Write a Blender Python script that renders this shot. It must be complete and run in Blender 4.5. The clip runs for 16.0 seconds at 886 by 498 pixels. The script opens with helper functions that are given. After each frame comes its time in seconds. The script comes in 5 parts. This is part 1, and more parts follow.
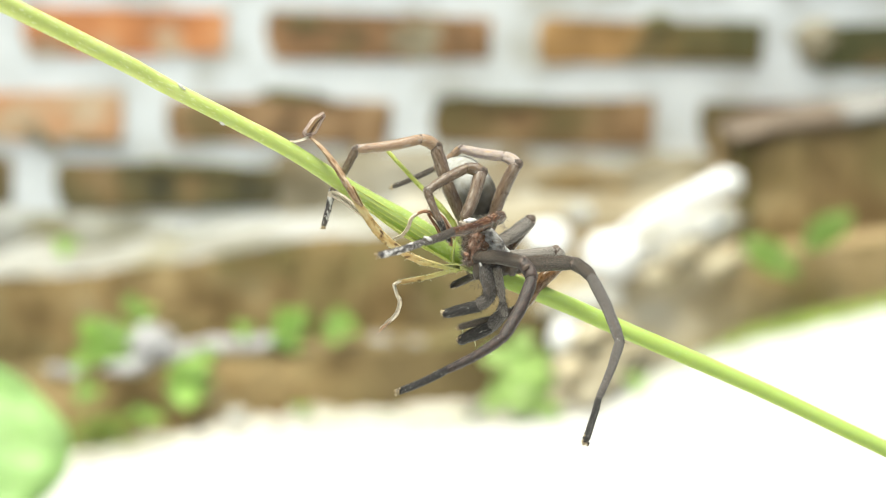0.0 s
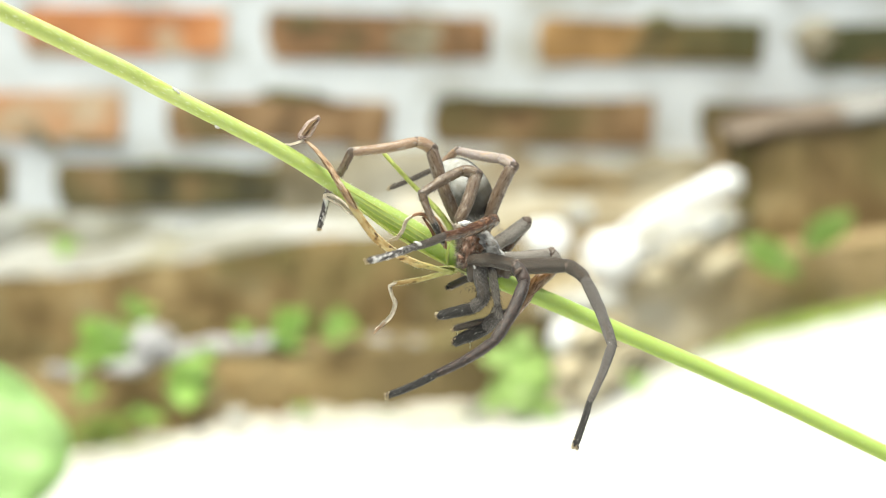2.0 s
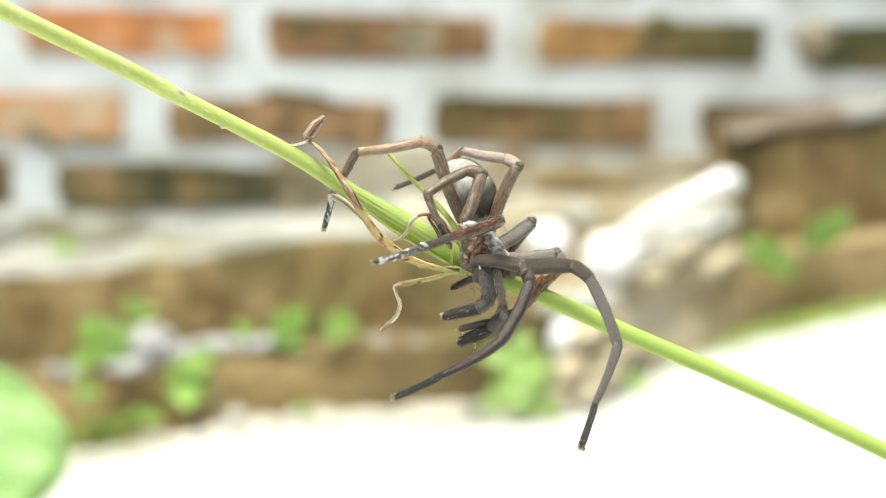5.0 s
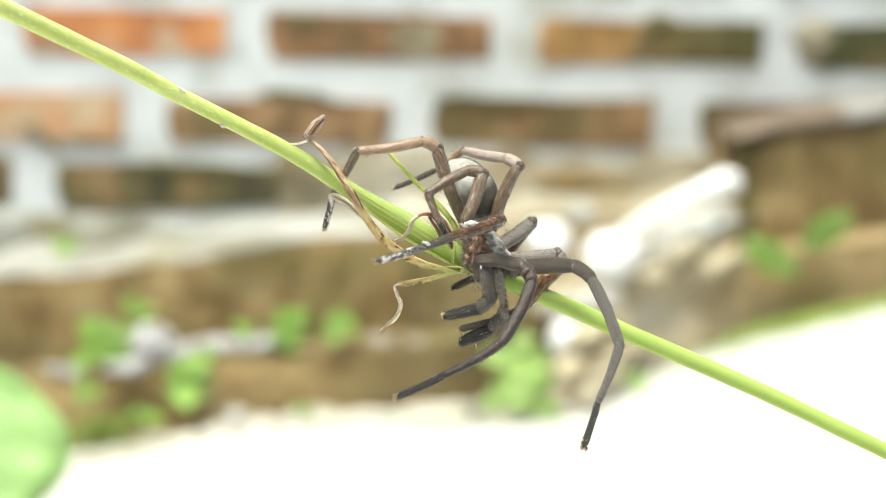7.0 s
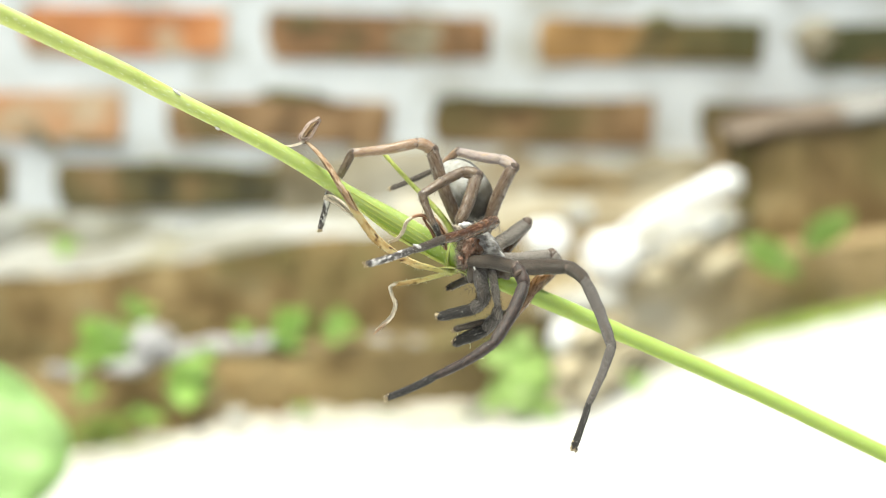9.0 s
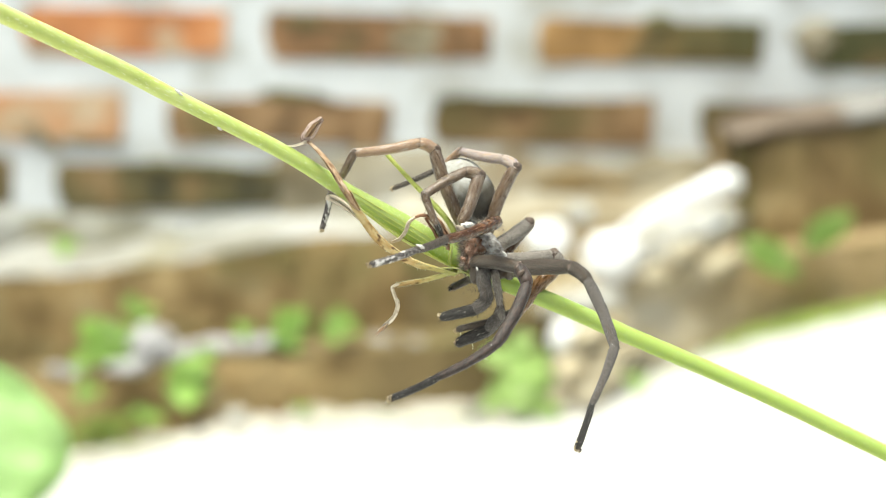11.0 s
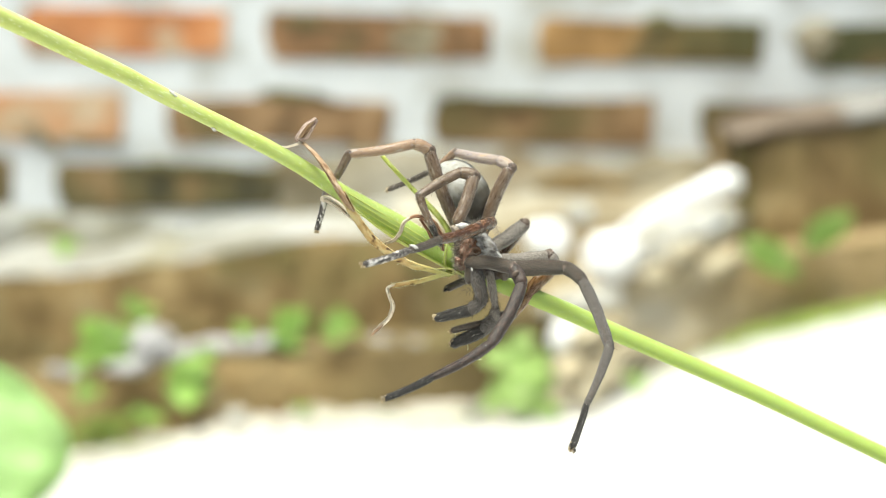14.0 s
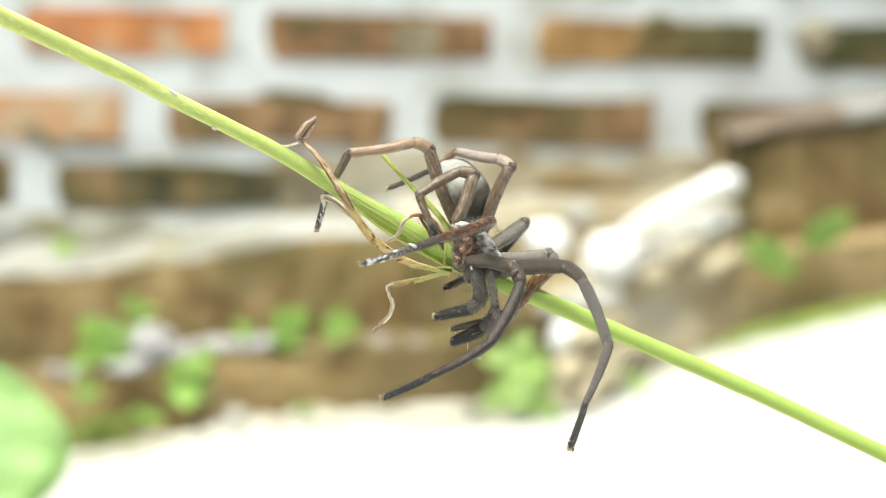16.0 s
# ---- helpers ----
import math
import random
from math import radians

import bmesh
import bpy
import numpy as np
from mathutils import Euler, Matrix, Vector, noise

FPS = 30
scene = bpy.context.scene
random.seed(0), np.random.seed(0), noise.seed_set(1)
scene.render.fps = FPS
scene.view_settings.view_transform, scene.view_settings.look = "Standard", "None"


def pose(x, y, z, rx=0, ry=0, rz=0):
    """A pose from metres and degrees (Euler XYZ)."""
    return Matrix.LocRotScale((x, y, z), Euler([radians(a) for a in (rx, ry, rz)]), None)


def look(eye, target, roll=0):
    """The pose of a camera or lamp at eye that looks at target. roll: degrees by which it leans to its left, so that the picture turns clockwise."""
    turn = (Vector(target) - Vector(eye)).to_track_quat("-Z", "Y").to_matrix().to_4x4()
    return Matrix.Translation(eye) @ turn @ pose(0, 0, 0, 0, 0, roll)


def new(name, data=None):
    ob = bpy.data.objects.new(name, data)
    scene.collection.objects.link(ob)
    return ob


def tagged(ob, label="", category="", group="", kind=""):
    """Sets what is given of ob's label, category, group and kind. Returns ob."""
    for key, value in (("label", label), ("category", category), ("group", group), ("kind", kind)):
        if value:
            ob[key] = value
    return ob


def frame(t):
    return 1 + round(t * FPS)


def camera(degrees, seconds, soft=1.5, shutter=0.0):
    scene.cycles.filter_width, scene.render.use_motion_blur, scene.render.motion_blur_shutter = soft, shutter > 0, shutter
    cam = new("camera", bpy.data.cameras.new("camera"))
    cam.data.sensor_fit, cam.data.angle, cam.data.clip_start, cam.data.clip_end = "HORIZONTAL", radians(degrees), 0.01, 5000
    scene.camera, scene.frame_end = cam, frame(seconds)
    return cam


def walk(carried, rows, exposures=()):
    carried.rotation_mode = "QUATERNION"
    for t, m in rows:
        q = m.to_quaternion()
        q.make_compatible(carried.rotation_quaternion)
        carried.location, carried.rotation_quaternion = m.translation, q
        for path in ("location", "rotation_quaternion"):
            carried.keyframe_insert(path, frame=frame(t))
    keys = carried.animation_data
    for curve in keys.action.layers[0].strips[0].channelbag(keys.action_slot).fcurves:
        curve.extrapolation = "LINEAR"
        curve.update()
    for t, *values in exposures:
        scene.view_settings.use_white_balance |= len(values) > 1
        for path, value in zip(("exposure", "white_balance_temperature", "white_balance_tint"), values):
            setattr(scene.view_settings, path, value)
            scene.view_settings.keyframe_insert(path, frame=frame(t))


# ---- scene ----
# ---- camera: it stands still, close in front of a stem ----
cam = camera(24, 16.0, soft=0.6)
EYE = pose(0, 0, 0.390, 82, 0, 0)
walk(cam, [(0.0, EYE), (16.0, EYE)], exposures=[(0.0, 0.8, 6700, -1), (16.0, 0.8, 6700, -1)])
cam.data.dof.use_dof = True
cam.data.dof.focus_distance = 0.3105
cam.data.dof.aperture_fstop = 19.0

# ---- light: high soft sun behind thin cloud, open sky ----
SUN_HEIGHT, SUN_TURN = 74.5, 212
world = bpy.data.worlds.new("world")
scene.world = world
world.use_nodes = True
wn = world.node_tree
sky = wn.nodes.new("ShaderNodeTexSky")
sky.sky_type = "NISHITA"
sky.sun_disc = False
sky.sun_elevation = radians(SUN_HEIGHT)
sky.sun_rotation = radians(SUN_TURN)
sky.air_density, sky.dust_density = 1.0, 4.0
wn.links.new(sky.outputs[0], wn.nodes["Background"].inputs[0])
wn.nodes["Background"].inputs[1].default_value = 0.06
sun_data = bpy.data.lights.new("sun", "SUN")
sun_data.energy, sun_data.angle, sun_data.color = 4.3, radians(34), (1.0, 0.97, 0.92)
sun_ob = new("sun", sun_data)
_a, _e = radians(SUN_TURN), radians(SUN_HEIGHT)
sun_ob.matrix_world = look((math.sin(_a) * math.cos(_e) * 5, math.cos(_a) * math.cos(_e) * 5, math.sin(_e) * 5), (0, 0, 0))


# ---- materials ----
def surface(name, stops, scale=60.0, detail=6.0, rough=0.8, bump=0.3, bump_scale=None, bump_dist=0.001,
            coords="Object", stretch=(1, 1, 1), spots=None, sheen=0.0, spec=0.4, through_light=0.0, per_object=0.0,
            along=None, inner=0.0, inner_mm=1.0):
    """A procedural surface: a two-scale noise through a colour ramp, patches of a second colour, and relief."""
    m = bpy.data.materials.new(name)
    m.use_nodes = True
    nt = m.node_tree
    b = nt.nodes["Principled BSDF"]
    tc = nt.nodes.new("ShaderNodeTexCoord")
    mp = nt.nodes.new("ShaderNodeMapping")
    mp.inputs["Scale"].default_value = stretch
    nt.links.new(tc.outputs[coords], mp.inputs[0])
    vec = mp.outputs[0]
    info = nt.nodes.new("ShaderNodeObjectInfo")
    if per_object:
        add = nt.nodes.new("ShaderNodeVectorMath")
        add.operation = "ADD"
        mul = nt.nodes.new("ShaderNodeMath")
        mul.operation = "MULTIPLY"
        mul.inputs[1].default_value = 37.0
        nt.links.new(info.outputs["Random"], mul.inputs[0])
        nt.links.new(vec, add.inputs[0])
        nt.links.new(mul.outputs[0], add.inputs[1])
        vec = add.outputs[0]
    n1 = nt.nodes.new("ShaderNodeTexNoise")
    n1.inputs["Scale"].default_value, n1.inputs["Detail"].default_value = scale, detail
    n1.inputs["Roughness"].default_value = 0.62
    nt.links.new(vec, n1.inputs["Vector"])
    ramp = nt.nodes.new("ShaderNodeValToRGB")
    els = ramp.color_ramp.elements
    while len(els) < len(stops):
        els.new(0.5)
    for el, (p, c) in zip(els, stops):
        el.position, el.color = p, (*c, 1)
    nt.links.new(n1.outputs["Fac"], ramp.inputs[0])
    col = ramp.outputs[0]
    if per_object:
        hsv = nt.nodes.new("ShaderNodeHueSaturation")
        mr = nt.nodes.new("ShaderNodeMapRange")
        mr.inputs["To Min"].default_value, mr.inputs["To Max"].default_value = 1 - per_object, 1 + per_object
        nt.links.new(info.outputs["Random"], mr.inputs[0])
        nt.links.new(mr.outputs[0], hsv.inputs["Value"])
        nt.links.new(col, hsv.inputs["Color"])
        col = hsv.outputs[0]
    if spots:
        colour, sp_scale, lo, hi = spots
        n2 = nt.nodes.new("ShaderNodeTexNoise")
        n2.inputs["Scale"].default_value, n2.inputs["Detail"].default_value = sp_scale, 5
        nt.links.new(vec, n2.inputs["Vector"])
        mr2 = nt.nodes.new("ShaderNodeMapRange")
        mr2.inputs["From Min"].default_value, mr2.inputs["From Max"].default_value = lo, hi
        nt.links.new(n2.outputs["Fac"], mr2.inputs[0])
        mix = nt.nodes.new("ShaderNodeMix")
        mix.data_type = "RGBA"
        nt.links.new(mr2.outputs[0], mix.inputs[0])
        nt.links.new(col, mix.inputs[6])
        mix.inputs[7].default_value = (*colour, 1)
        col = mix.outputs[2]
    if along:
        colour, way, lo, hi = along
        sx = nt.nodes.new("ShaderNodeVectorMath")
        sx.operation = "DOT_PRODUCT"
        sx.inputs[1].default_value = way
        nt.links.new(tc.outputs["Object"], sx.inputs[0])
        mr3 = nt.nodes.new("ShaderNodeMapRange")
        mr3.inputs["From Min"].default_value, mr3.inputs["From Max"].default_value = lo, hi
        mr3.inputs["To Max"].default_value = 0.85
        nt.links.new(sx.outputs["Value"], mr3.inputs[0])
        mix3 = nt.nodes.new("ShaderNodeMix")
        mix3.data_type = "RGBA"
        nt.links.new(mr3.outputs[0], mix3.inputs[0])
        nt.links.new(col, mix3.inputs[6])
        mix3.inputs[7].default_value = (*colour, 1)
        col = mix3.outputs[2]
    nt.links.new(col, b.inputs["Base Color"])
    rr = nt.nodes.new("ShaderNodeMapRange")
    rr.inputs["To Min"].default_value, rr.inputs["To Max"].default_value = max(rough - 0.12, 0.05), min(rough + 0.12, 1)
    nt.links.new(n1.outputs["Fac"], rr.inputs[0])
    nt.links.new(rr.outputs[0], b.inputs["Roughness"])
    b.inputs["Specular IOR Level"].default_value = spec
    if sheen:
        b.inputs["Sheen Weight"].default_value = sheen
        b.inputs["Sheen Roughness"].default_value = 0.4
        b.inputs["Sheen Tint"].default_value = (0.86, 0.9, 1.0, 1)
    if inner:
        b.inputs["Subsurface Weight"].default_value = inner
        b.inputs["Subsurface Radius"].default_value = (1.0, 0.9, 0.4)
        b.inputs["Subsurface Scale"].default_value = inner_mm * 0.001
    if bump:
        nb = nt.nodes.new("ShaderNodeTexNoise")
        nb.inputs["Scale"].default_value, nb.inputs["Detail"].default_value = bump_scale or scale * 2.5, 6
        nt.links.new(vec, nb.inputs["Vector"])
        bp = nt.nodes.new("ShaderNodeBump")
        bp.inputs["Strength"].default_value, bp.inputs["Distance"].default_value = bump, bump_dist
        nt.links.new(nb.outputs["Fac"], bp.inputs["Height"])
        nt.links.new(bp.outputs[0], b.inputs["Normal"])
    if through_light:
        out = nt.nodes["Material Output"]
        tr = nt.nodes.new("ShaderNodeBsdfTranslucent")
        nt.links.new(col, tr.inputs["Color"])
        mx = nt.nodes.new("ShaderNodeMixShader")
        mx.inputs[0].default_value = through_light
        nt.links.new(b.outputs[0], mx.inputs[1])
        nt.links.new(tr.outputs[0], mx.inputs[2])
        nt.links.new(mx.outputs[0], out.inputs["Surface"])
    return m


MORTAR = surface("mortar", [(0.34, (0.428, 0.428, 0.409)), (0.48, (0.595, 0.623, 0.651)), (0.7, (0.716, 0.744, 0.781))], 18, 8, 0.9, 0.6,
                 90, 0.004, spots=((0.36, 0.34, 0.27), 7, 0.58, 0.76))
BRICK_ORANGE = surface("orange_brick", [(0.34, (0.24, 0.12, 0.06)), (0.46, (0.5, 0.2, 0.08)), (0.6, (0.62, 0.28, 0.12)), (0.7, (0.62, 0.45, 0.32))], 24, 8, 0.9, 0.6,
                       120, 0.003, per_object=0.12, spots=((0.45, 0.36, 0.26), 14, 0.52, 0.66))
BRICK_WORN = surface("worn_beige_orange_brick", [(0.34, (0.3, 0.16, 0.08)), (0.46, (0.5, 0.25, 0.12)), (0.58, (0.52, 0.33, 0.2)), (0.7, (0.55, 0.45, 0.33))], 20, 8, 0.9, 0.6, 120, 0.003, spots=((0.42, 0.33, 0.22), 12, 0.52, 0.68))
BRICK_BROWN = surface("brown_brick", [(0.34, (0.12, 0.075, 0.035)), (0.48, (0.27, 0.15, 0.075)), (0.6, (0.36, 0.21, 0.11)), (0.72, (0.46, 0.38, 0.28))], 26, 8, 0.92, 0.6,
                      120, 0.003, per_object=0.15, spots=((0.13, 0.11, 0.05), 12, 0.5, 0.64))
BRICK_UMBER = surface("umber_brick", [(0.34, (0.09, 0.06, 0.03)), (0.48, (0.2, 0.12, 0.06)), (0.6, (0.3, 0.19, 0.1)), (0.72, (0.4, 0.32, 0.22))], 24, 8, 0.92, 0.6,
                      120, 0.003, per_object=0.12, spots=((0.13, 0.1, 0.042), 11, 0.52, 0.66))
BRICK_OCHRE = surface("ochre_and_mossy_brick", [(0.34, (0.17, 0.1, 0.035)), (0.47, (0.33, 0.19, 0.075)), (0.6, (0.46, 0.28, 0.12)), (0.72, (0.5, 0.36, 0.2))], 22, 8, 0.92, 0.6, 120, 0.003,
                      spots=((0.075, 0.07, 0.04), 17, 0.53, 0.66), along=((0.09, 0.082, 0.03), (1, 0, 0), -0.03, 0.03))
BRICK_OLIVE = surface("mossy_brick", [(0.34, (0.05, 0.045, 0.025)), (0.48, (0.12, 0.1, 0.045)), (0.6, (0.2, 0.13, 0.06)), (0.72, (0.34, 0.3, 0.2))], 24, 8, 0.95, 0.6,
                      120, 0.003, per_object=0.15, spots=((0.07, 0.07, 0.028), 11, 0.46, 0.6))
CEMENT = surface("cement_ledge", [(0.3, (0.17, 0.16, 0.12)), (0.48, (0.285, 0.278, 0.25)), (0.68, (0.42, 0.418, 0.405))], 11, 8, 0.9, 0.7,
                 80, 0.004, spots=((0.22, 0.2, 0.115), 13, 0.52, 0.68))
LEDGE_PLASTER = surface("mottled_plaster", [(0.36, (0.17, 0.155, 0.105)), (0.48, (0.3, 0.29, 0.25)), (0.62, (0.5, 0.505, 0.495))], 13, 8, 0.92, 0.7,
                        80, 0.004, spots=((0.2, 0.18, 0.1), 9, 0.5, 0.66))
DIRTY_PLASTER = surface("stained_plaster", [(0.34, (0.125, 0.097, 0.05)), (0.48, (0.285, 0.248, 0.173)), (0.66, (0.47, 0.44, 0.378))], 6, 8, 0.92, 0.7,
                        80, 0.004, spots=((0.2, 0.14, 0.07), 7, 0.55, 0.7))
SLAB = surface("pinkish_cement", [(0.3, (0.115, 0.086, 0.062)), (0.6, (0.2, 0.155, 0.118))], 15, 7, 0.9, 0.6, 90, 0.003)
SLAB_END = surface("grey_cement", [(0.3, (0.17, 0.16, 0.148)), (0.6, (0.3, 0.292, 0.28))], 15, 7, 0.9, 0.6, 90, 0.003)
SOIL_STONE = surface("soil_stained_stone", [(0.32, (0.13, 0.085, 0.034)), (0.46, (0.255, 0.174, 0.075)), (0.58, (0.35, 0.255, 0.122)), (0.72, (0.48, 0.4, 0.25))], 24, 9, 0.95, 0.8,
                     90, 0.006, spots=((0.17, 0.135, 0.05), 12, 0.52, 0.68))
# SOIL_STONE's colours, turning darker brown towards the right end.
FOOTING_SOIL = surface("soil_stained_footing", [(0.32, (0.13, 0.085, 0.034)), (0.46, (0.255, 0.174, 0.075)), (0.58, (0.35, 0.255, 0.122)), (0.72, (0.48, 0.4, 0.25))], 24, 9, 0.95, 0.8,
                       90, 0.006, spots=((0.17, 0.135, 0.05), 12, 0.52, 0.68), along=((0.13, 0.095, 0.042), (1, 0, 0), -0.12, -0.05))
SOIL_TOP = surface("dark_soil", [(0.32, (0.06, 0.046, 0.019)), (0.48, (0.13, 0.096, 0.041)), (0.66, (0.21, 0.16, 0.08))], 20, 9, 0.95, 0.8, 90, 0.005, spots=((0.11, 0.12, 0.03), 9, 0.52, 0.7))
OLD_MASONRY = surface("brown_old_masonry", [(0.32, (0.16, 0.115, 0.055)), (0.46, (0.27, 0.2, 0.1)), (0.6, (0.37, 0.29, 0.16)), (0.74, (0.5, 0.44, 0.31))], 22, 9, 0.95, 0.8,
                      90, 0.005, spots=((0.15, 0.14, 0.045), 12, 0.52, 0.68))
BLOCK_STONE = surface("dark_brown_masonry", [(0.32, (0.1, 0.065, 0.028)), (0.46, (0.2, 0.138, 0.062)), (0.6, (0.31, 0.225, 0.108)), (0.74, (0.46, 0.38, 0.23))], 18, 9, 0.95, 0.8,
                      90, 0.005, spots=((0.1, 0.09, 0.03), 10, 0.5, 0.66), stretch=(1, 1, 0.45))
RUBBLE_CHUNK = surface("beige_rubble", [(0.34, (0.27, 0.22, 0.14)), (0.5, (0.39, 0.335, 0.23)), (0.68, (0.5, 0.46, 0.36))], 40, 8, 0.95, 0.7, 120, 0.003, per_object=0.12)
PALE_RUBBLE = surface("pale_rubble", [(0.34, (0.35, 0.285, 0.18)), (0.47, (0.49, 0.42, 0.29)), (0.58, (0.58, 0.52, 0.39)), (0.7, (0.7, 0.67, 0.58))], 22, 9, 0.95, 0.8,
                      90, 0.005, spots=((0.2, 0.18, 0.06), 14, 0.54, 0.68), stretch=(0.6, 1, 1.2), along=((0.26, 0.18, 0.08), (1, 0, 0), 0.15, 0.27))
CONCRETE = surface("pale_concrete", [(0.3, (0.42, 0.41, 0.385)), (0.5, (0.5, 0.495, 0.475)), (0.75, (0.57, 0.57, 0.55))], 6, 9, 0.85, 0.5,
                   70, 0.003)
PEBBLE = surface("pale_pebble", [(0.32, (0.2, 0.18, 0.17)), (0.5, (0.4, 0.39, 0.4)), (0.66, (0.53, 0.525, 0.55))], 60, 6, 0.8, 0.4, 300, 0.001, per_object=0.15)
CLOTH = surface("dirty_white_cloth", [(0.34, (0.25, 0.225, 0.17)), (0.5, (0.43, 0.412, 0.365)), (0.7, (0.6, 0.605, 0.595))], 34, 7, 0.85, 0.6, 120, 0.003)
GRIT = surface("pale_grit", [(0.3, (0.36, 0.32, 0.25)), (0.6, (0.62, 0.59, 0.53))], 60, 6, 0.85, 0.4, 300, 0.001)
PLASTIC = surface("white_plastic", [(0.3, (0.75, 0.75, 0.75)), (0.6, (0.84, 0.84, 0.85))], 20, 4, 0.32, 0.2, 60, 0.002, spec=0.6)
WEED = surface("weed_leaf", [(0.3, (0.19, 0.35, 0.05)), (0.55, (0.29, 0.46, 0.095)), (0.75, (0.41, 0.58, 0.18))], 40, 5, 0.5, 0.3, 160, 0.001,
               per_object=0.2, through_light=0.45)
# WEED in a brighter copy: sunlight on the leaves is put into the colour.
WEED_SUNLIT = surface("sunlit_weed_leaf", [(0.3, (0.32, 0.5, 0.12)), (0.55, (0.44, 0.6, 0.2)), (0.75, (0.56, 0.7, 0.32))], 40, 5, 0.5, 0.3, 160, 0.001,
                    per_object=0.15, through_light=0.45)
MOSS_CRUST = surface("dark_moss_crust", [(0.3, (0.07, 0.065, 0.028)), (0.7, (0.18, 0.16, 0.075))], 60, 6, 0.95, 0.6, 200, 0.002)
WEED_STALK = surface("weed_stalk", [(0.3, (0.1, 0.2, 0.03)), (0.7, (0.2, 0.3, 0.07))], 90, 4, 0.6, 0.2)
BROAD_LEAF = surface("broad_leaf", [(0.3, (0.34, 0.54, 0.18)), (0.55, (0.44, 0.64, 0.26)), (0.8, (0.55, 0.7, 0.36))], 26, 6, 0.42, 0.35, 200, 0.001,
                     through_light=0.4, spec=0.5)
LEAF_VEIN = surface("leaf_vein", [(0.3, (0.4, 0.58, 0.25)), (0.7, (0.52, 0.66, 0.34))], 60, 4, 0.5, 0.1)

STEM = surface("green_stem", [(0.3, (0.4, 0.48, 0.14)), (0.5, (0.48, 0.55, 0.195)), (0.7, (0.57, 0.63, 0.27))], 0.5, 7, 0.62, 0.3,
               6, 0.00015, coords="UV", stretch=(0.25, 1.0, 1), spots=((0.62, 0.67, 0.4), 3.2, 0.58, 0.68), spec=0.3, inner=0.85, inner_mm=1.6, along=((0.31, 0.42, 0.105), (1, 0, 0), -0.045, -0.005))
STEM_RIB = surface("stem_rib", [(0.32, (0.38, 0.46, 0.08)), (0.66, (0.58, 0.64, 0.2))], 1.6, 7, 0.5, 0.4, 6, 0.0002, coords="UV", stretch=(0.2, 2, 1), through_light=0.2)
STEM_HAIR = surface("pale_hair", [(0.3, (0.6, 0.62, 0.42)), (0.7, (0.78, 0.78, 0.6))], 500, 3, 0.4, 0, through_light=0.3)
SHOOT = surface("yellow_green_shoot", [(0.32, (0.3, 0.34, 0.08)), (0.5, (0.48, 0.54, 0.16)), (0.7, (0.58, 0.62, 0.26))], 0.9, 7, 0.5, 0.3, 6, 0.0002, coords="UV", stretch=(0.6, 1.5, 1), spots=((0.2, 0.15, 0.05), 2.4, 0.6, 0.68), inner=0.5, through_light=0.2)
DRY_YELLOW = surface("yellowed_leaf", [(0.3, (0.24, 0.14, 0.05)), (0.44, (0.6, 0.4, 0.16)), (0.58, (0.74, 0.6, 0.32)), (0.76, (0.62, 0.58, 0.24))], 0.8, 8, 0.65, 0.8,
                     4, 0.0003, coords="UV", stretch=(0.5, 1.2, 1), spots=((0.14, 0.07, 0.03), 1.5, 0.56, 0.66), through_light=0.15, along=((0.5, 0.55, 0.17), (1, 0, 0), -0.0085, -0.0015))
DRY_BROWN = surface("withered_leaf", [(0.34, (0.1, 0.05, 0.028)), (0.43, (0.36, 0.21, 0.115)), (0.53, (0.56, 0.39, 0.25)), (0.66, (0.74, 0.62, 0.48))], 1.3, 9, 0.75, 0.9,
                    4, 0.0004, coords="UV", stretch=(0.4, 2.0, 1), through_light=0.1)
DRY_RED = surface("red_brown_dry_leaf", [(0.34, (0.07, 0.028, 0.014)), (0.45, (0.25, 0.115, 0.06)), (0.56, (0.43, 0.235, 0.135)), (0.68, (0.62, 0.43, 0.3))], 1.4, 9, 0.7, 0.9,
                  4, 0.0004, coords="UV", stretch=(0.4, 2.0, 1), through_light=0.1)
DRY_PINK = surface("pinkish_dry_leaf", [(0.36, (0.11, 0.055, 0.0418)), (0.45, (0.462, 0.308, 0.242)), (0.56, (0.814, 0.671, 0.594))], 1.6, 9, 0.75, 0.9,
                   4, 0.0004, coords="UV", stretch=(0.6, 2.2, 1), through_light=0.1)
DRY_WHITE = surface("bleached_leaf", [(0.32, (0.346, 0.227, 0.14)), (0.41, (0.713, 0.594, 0.454)), (0.54, (0.907, 0.821, 0.67))], 2.2, 9, 0.75, 0.9,
                    4, 0.0004, coords="UV", stretch=(0.8, 1.8, 1), through_light=0.1)

FUR_GRAIN = dict(coords="UV", stretch=(1.3, 3.6, 1))
LEG_WARM = surface("brown_leg", [(0.3, (0.24, 0.148, 0.088)), (0.5, (0.32, 0.208, 0.132)), (0.7, (0.4, 0.275, 0.185))], 0.8, 8, 0.32, 0.6, 4.5, 0.0001,
                   sheen=0.12, spec=0.7, spots=((0.42, 0.36, 0.31), 0.45, 0.54, 0.76), inner=0.4, inner_mm=0.5, **FUR_GRAIN)
LEG_TAUPE = surface("taupe_leg", [(0.3, (0.08, 0.047, 0.025)), (0.5, (0.13, 0.082, 0.047)), (0.7, (0.195, 0.132, 0.084))], 0.8, 8, 0.3, 0.6, 4.5, 0.00012,
                    sheen=0.12, spec=0.75, spots=((0.3, 0.245, 0.2), 0.45, 0.54, 0.76), inner=0.4, inner_mm=0.5, **FUR_GRAIN)
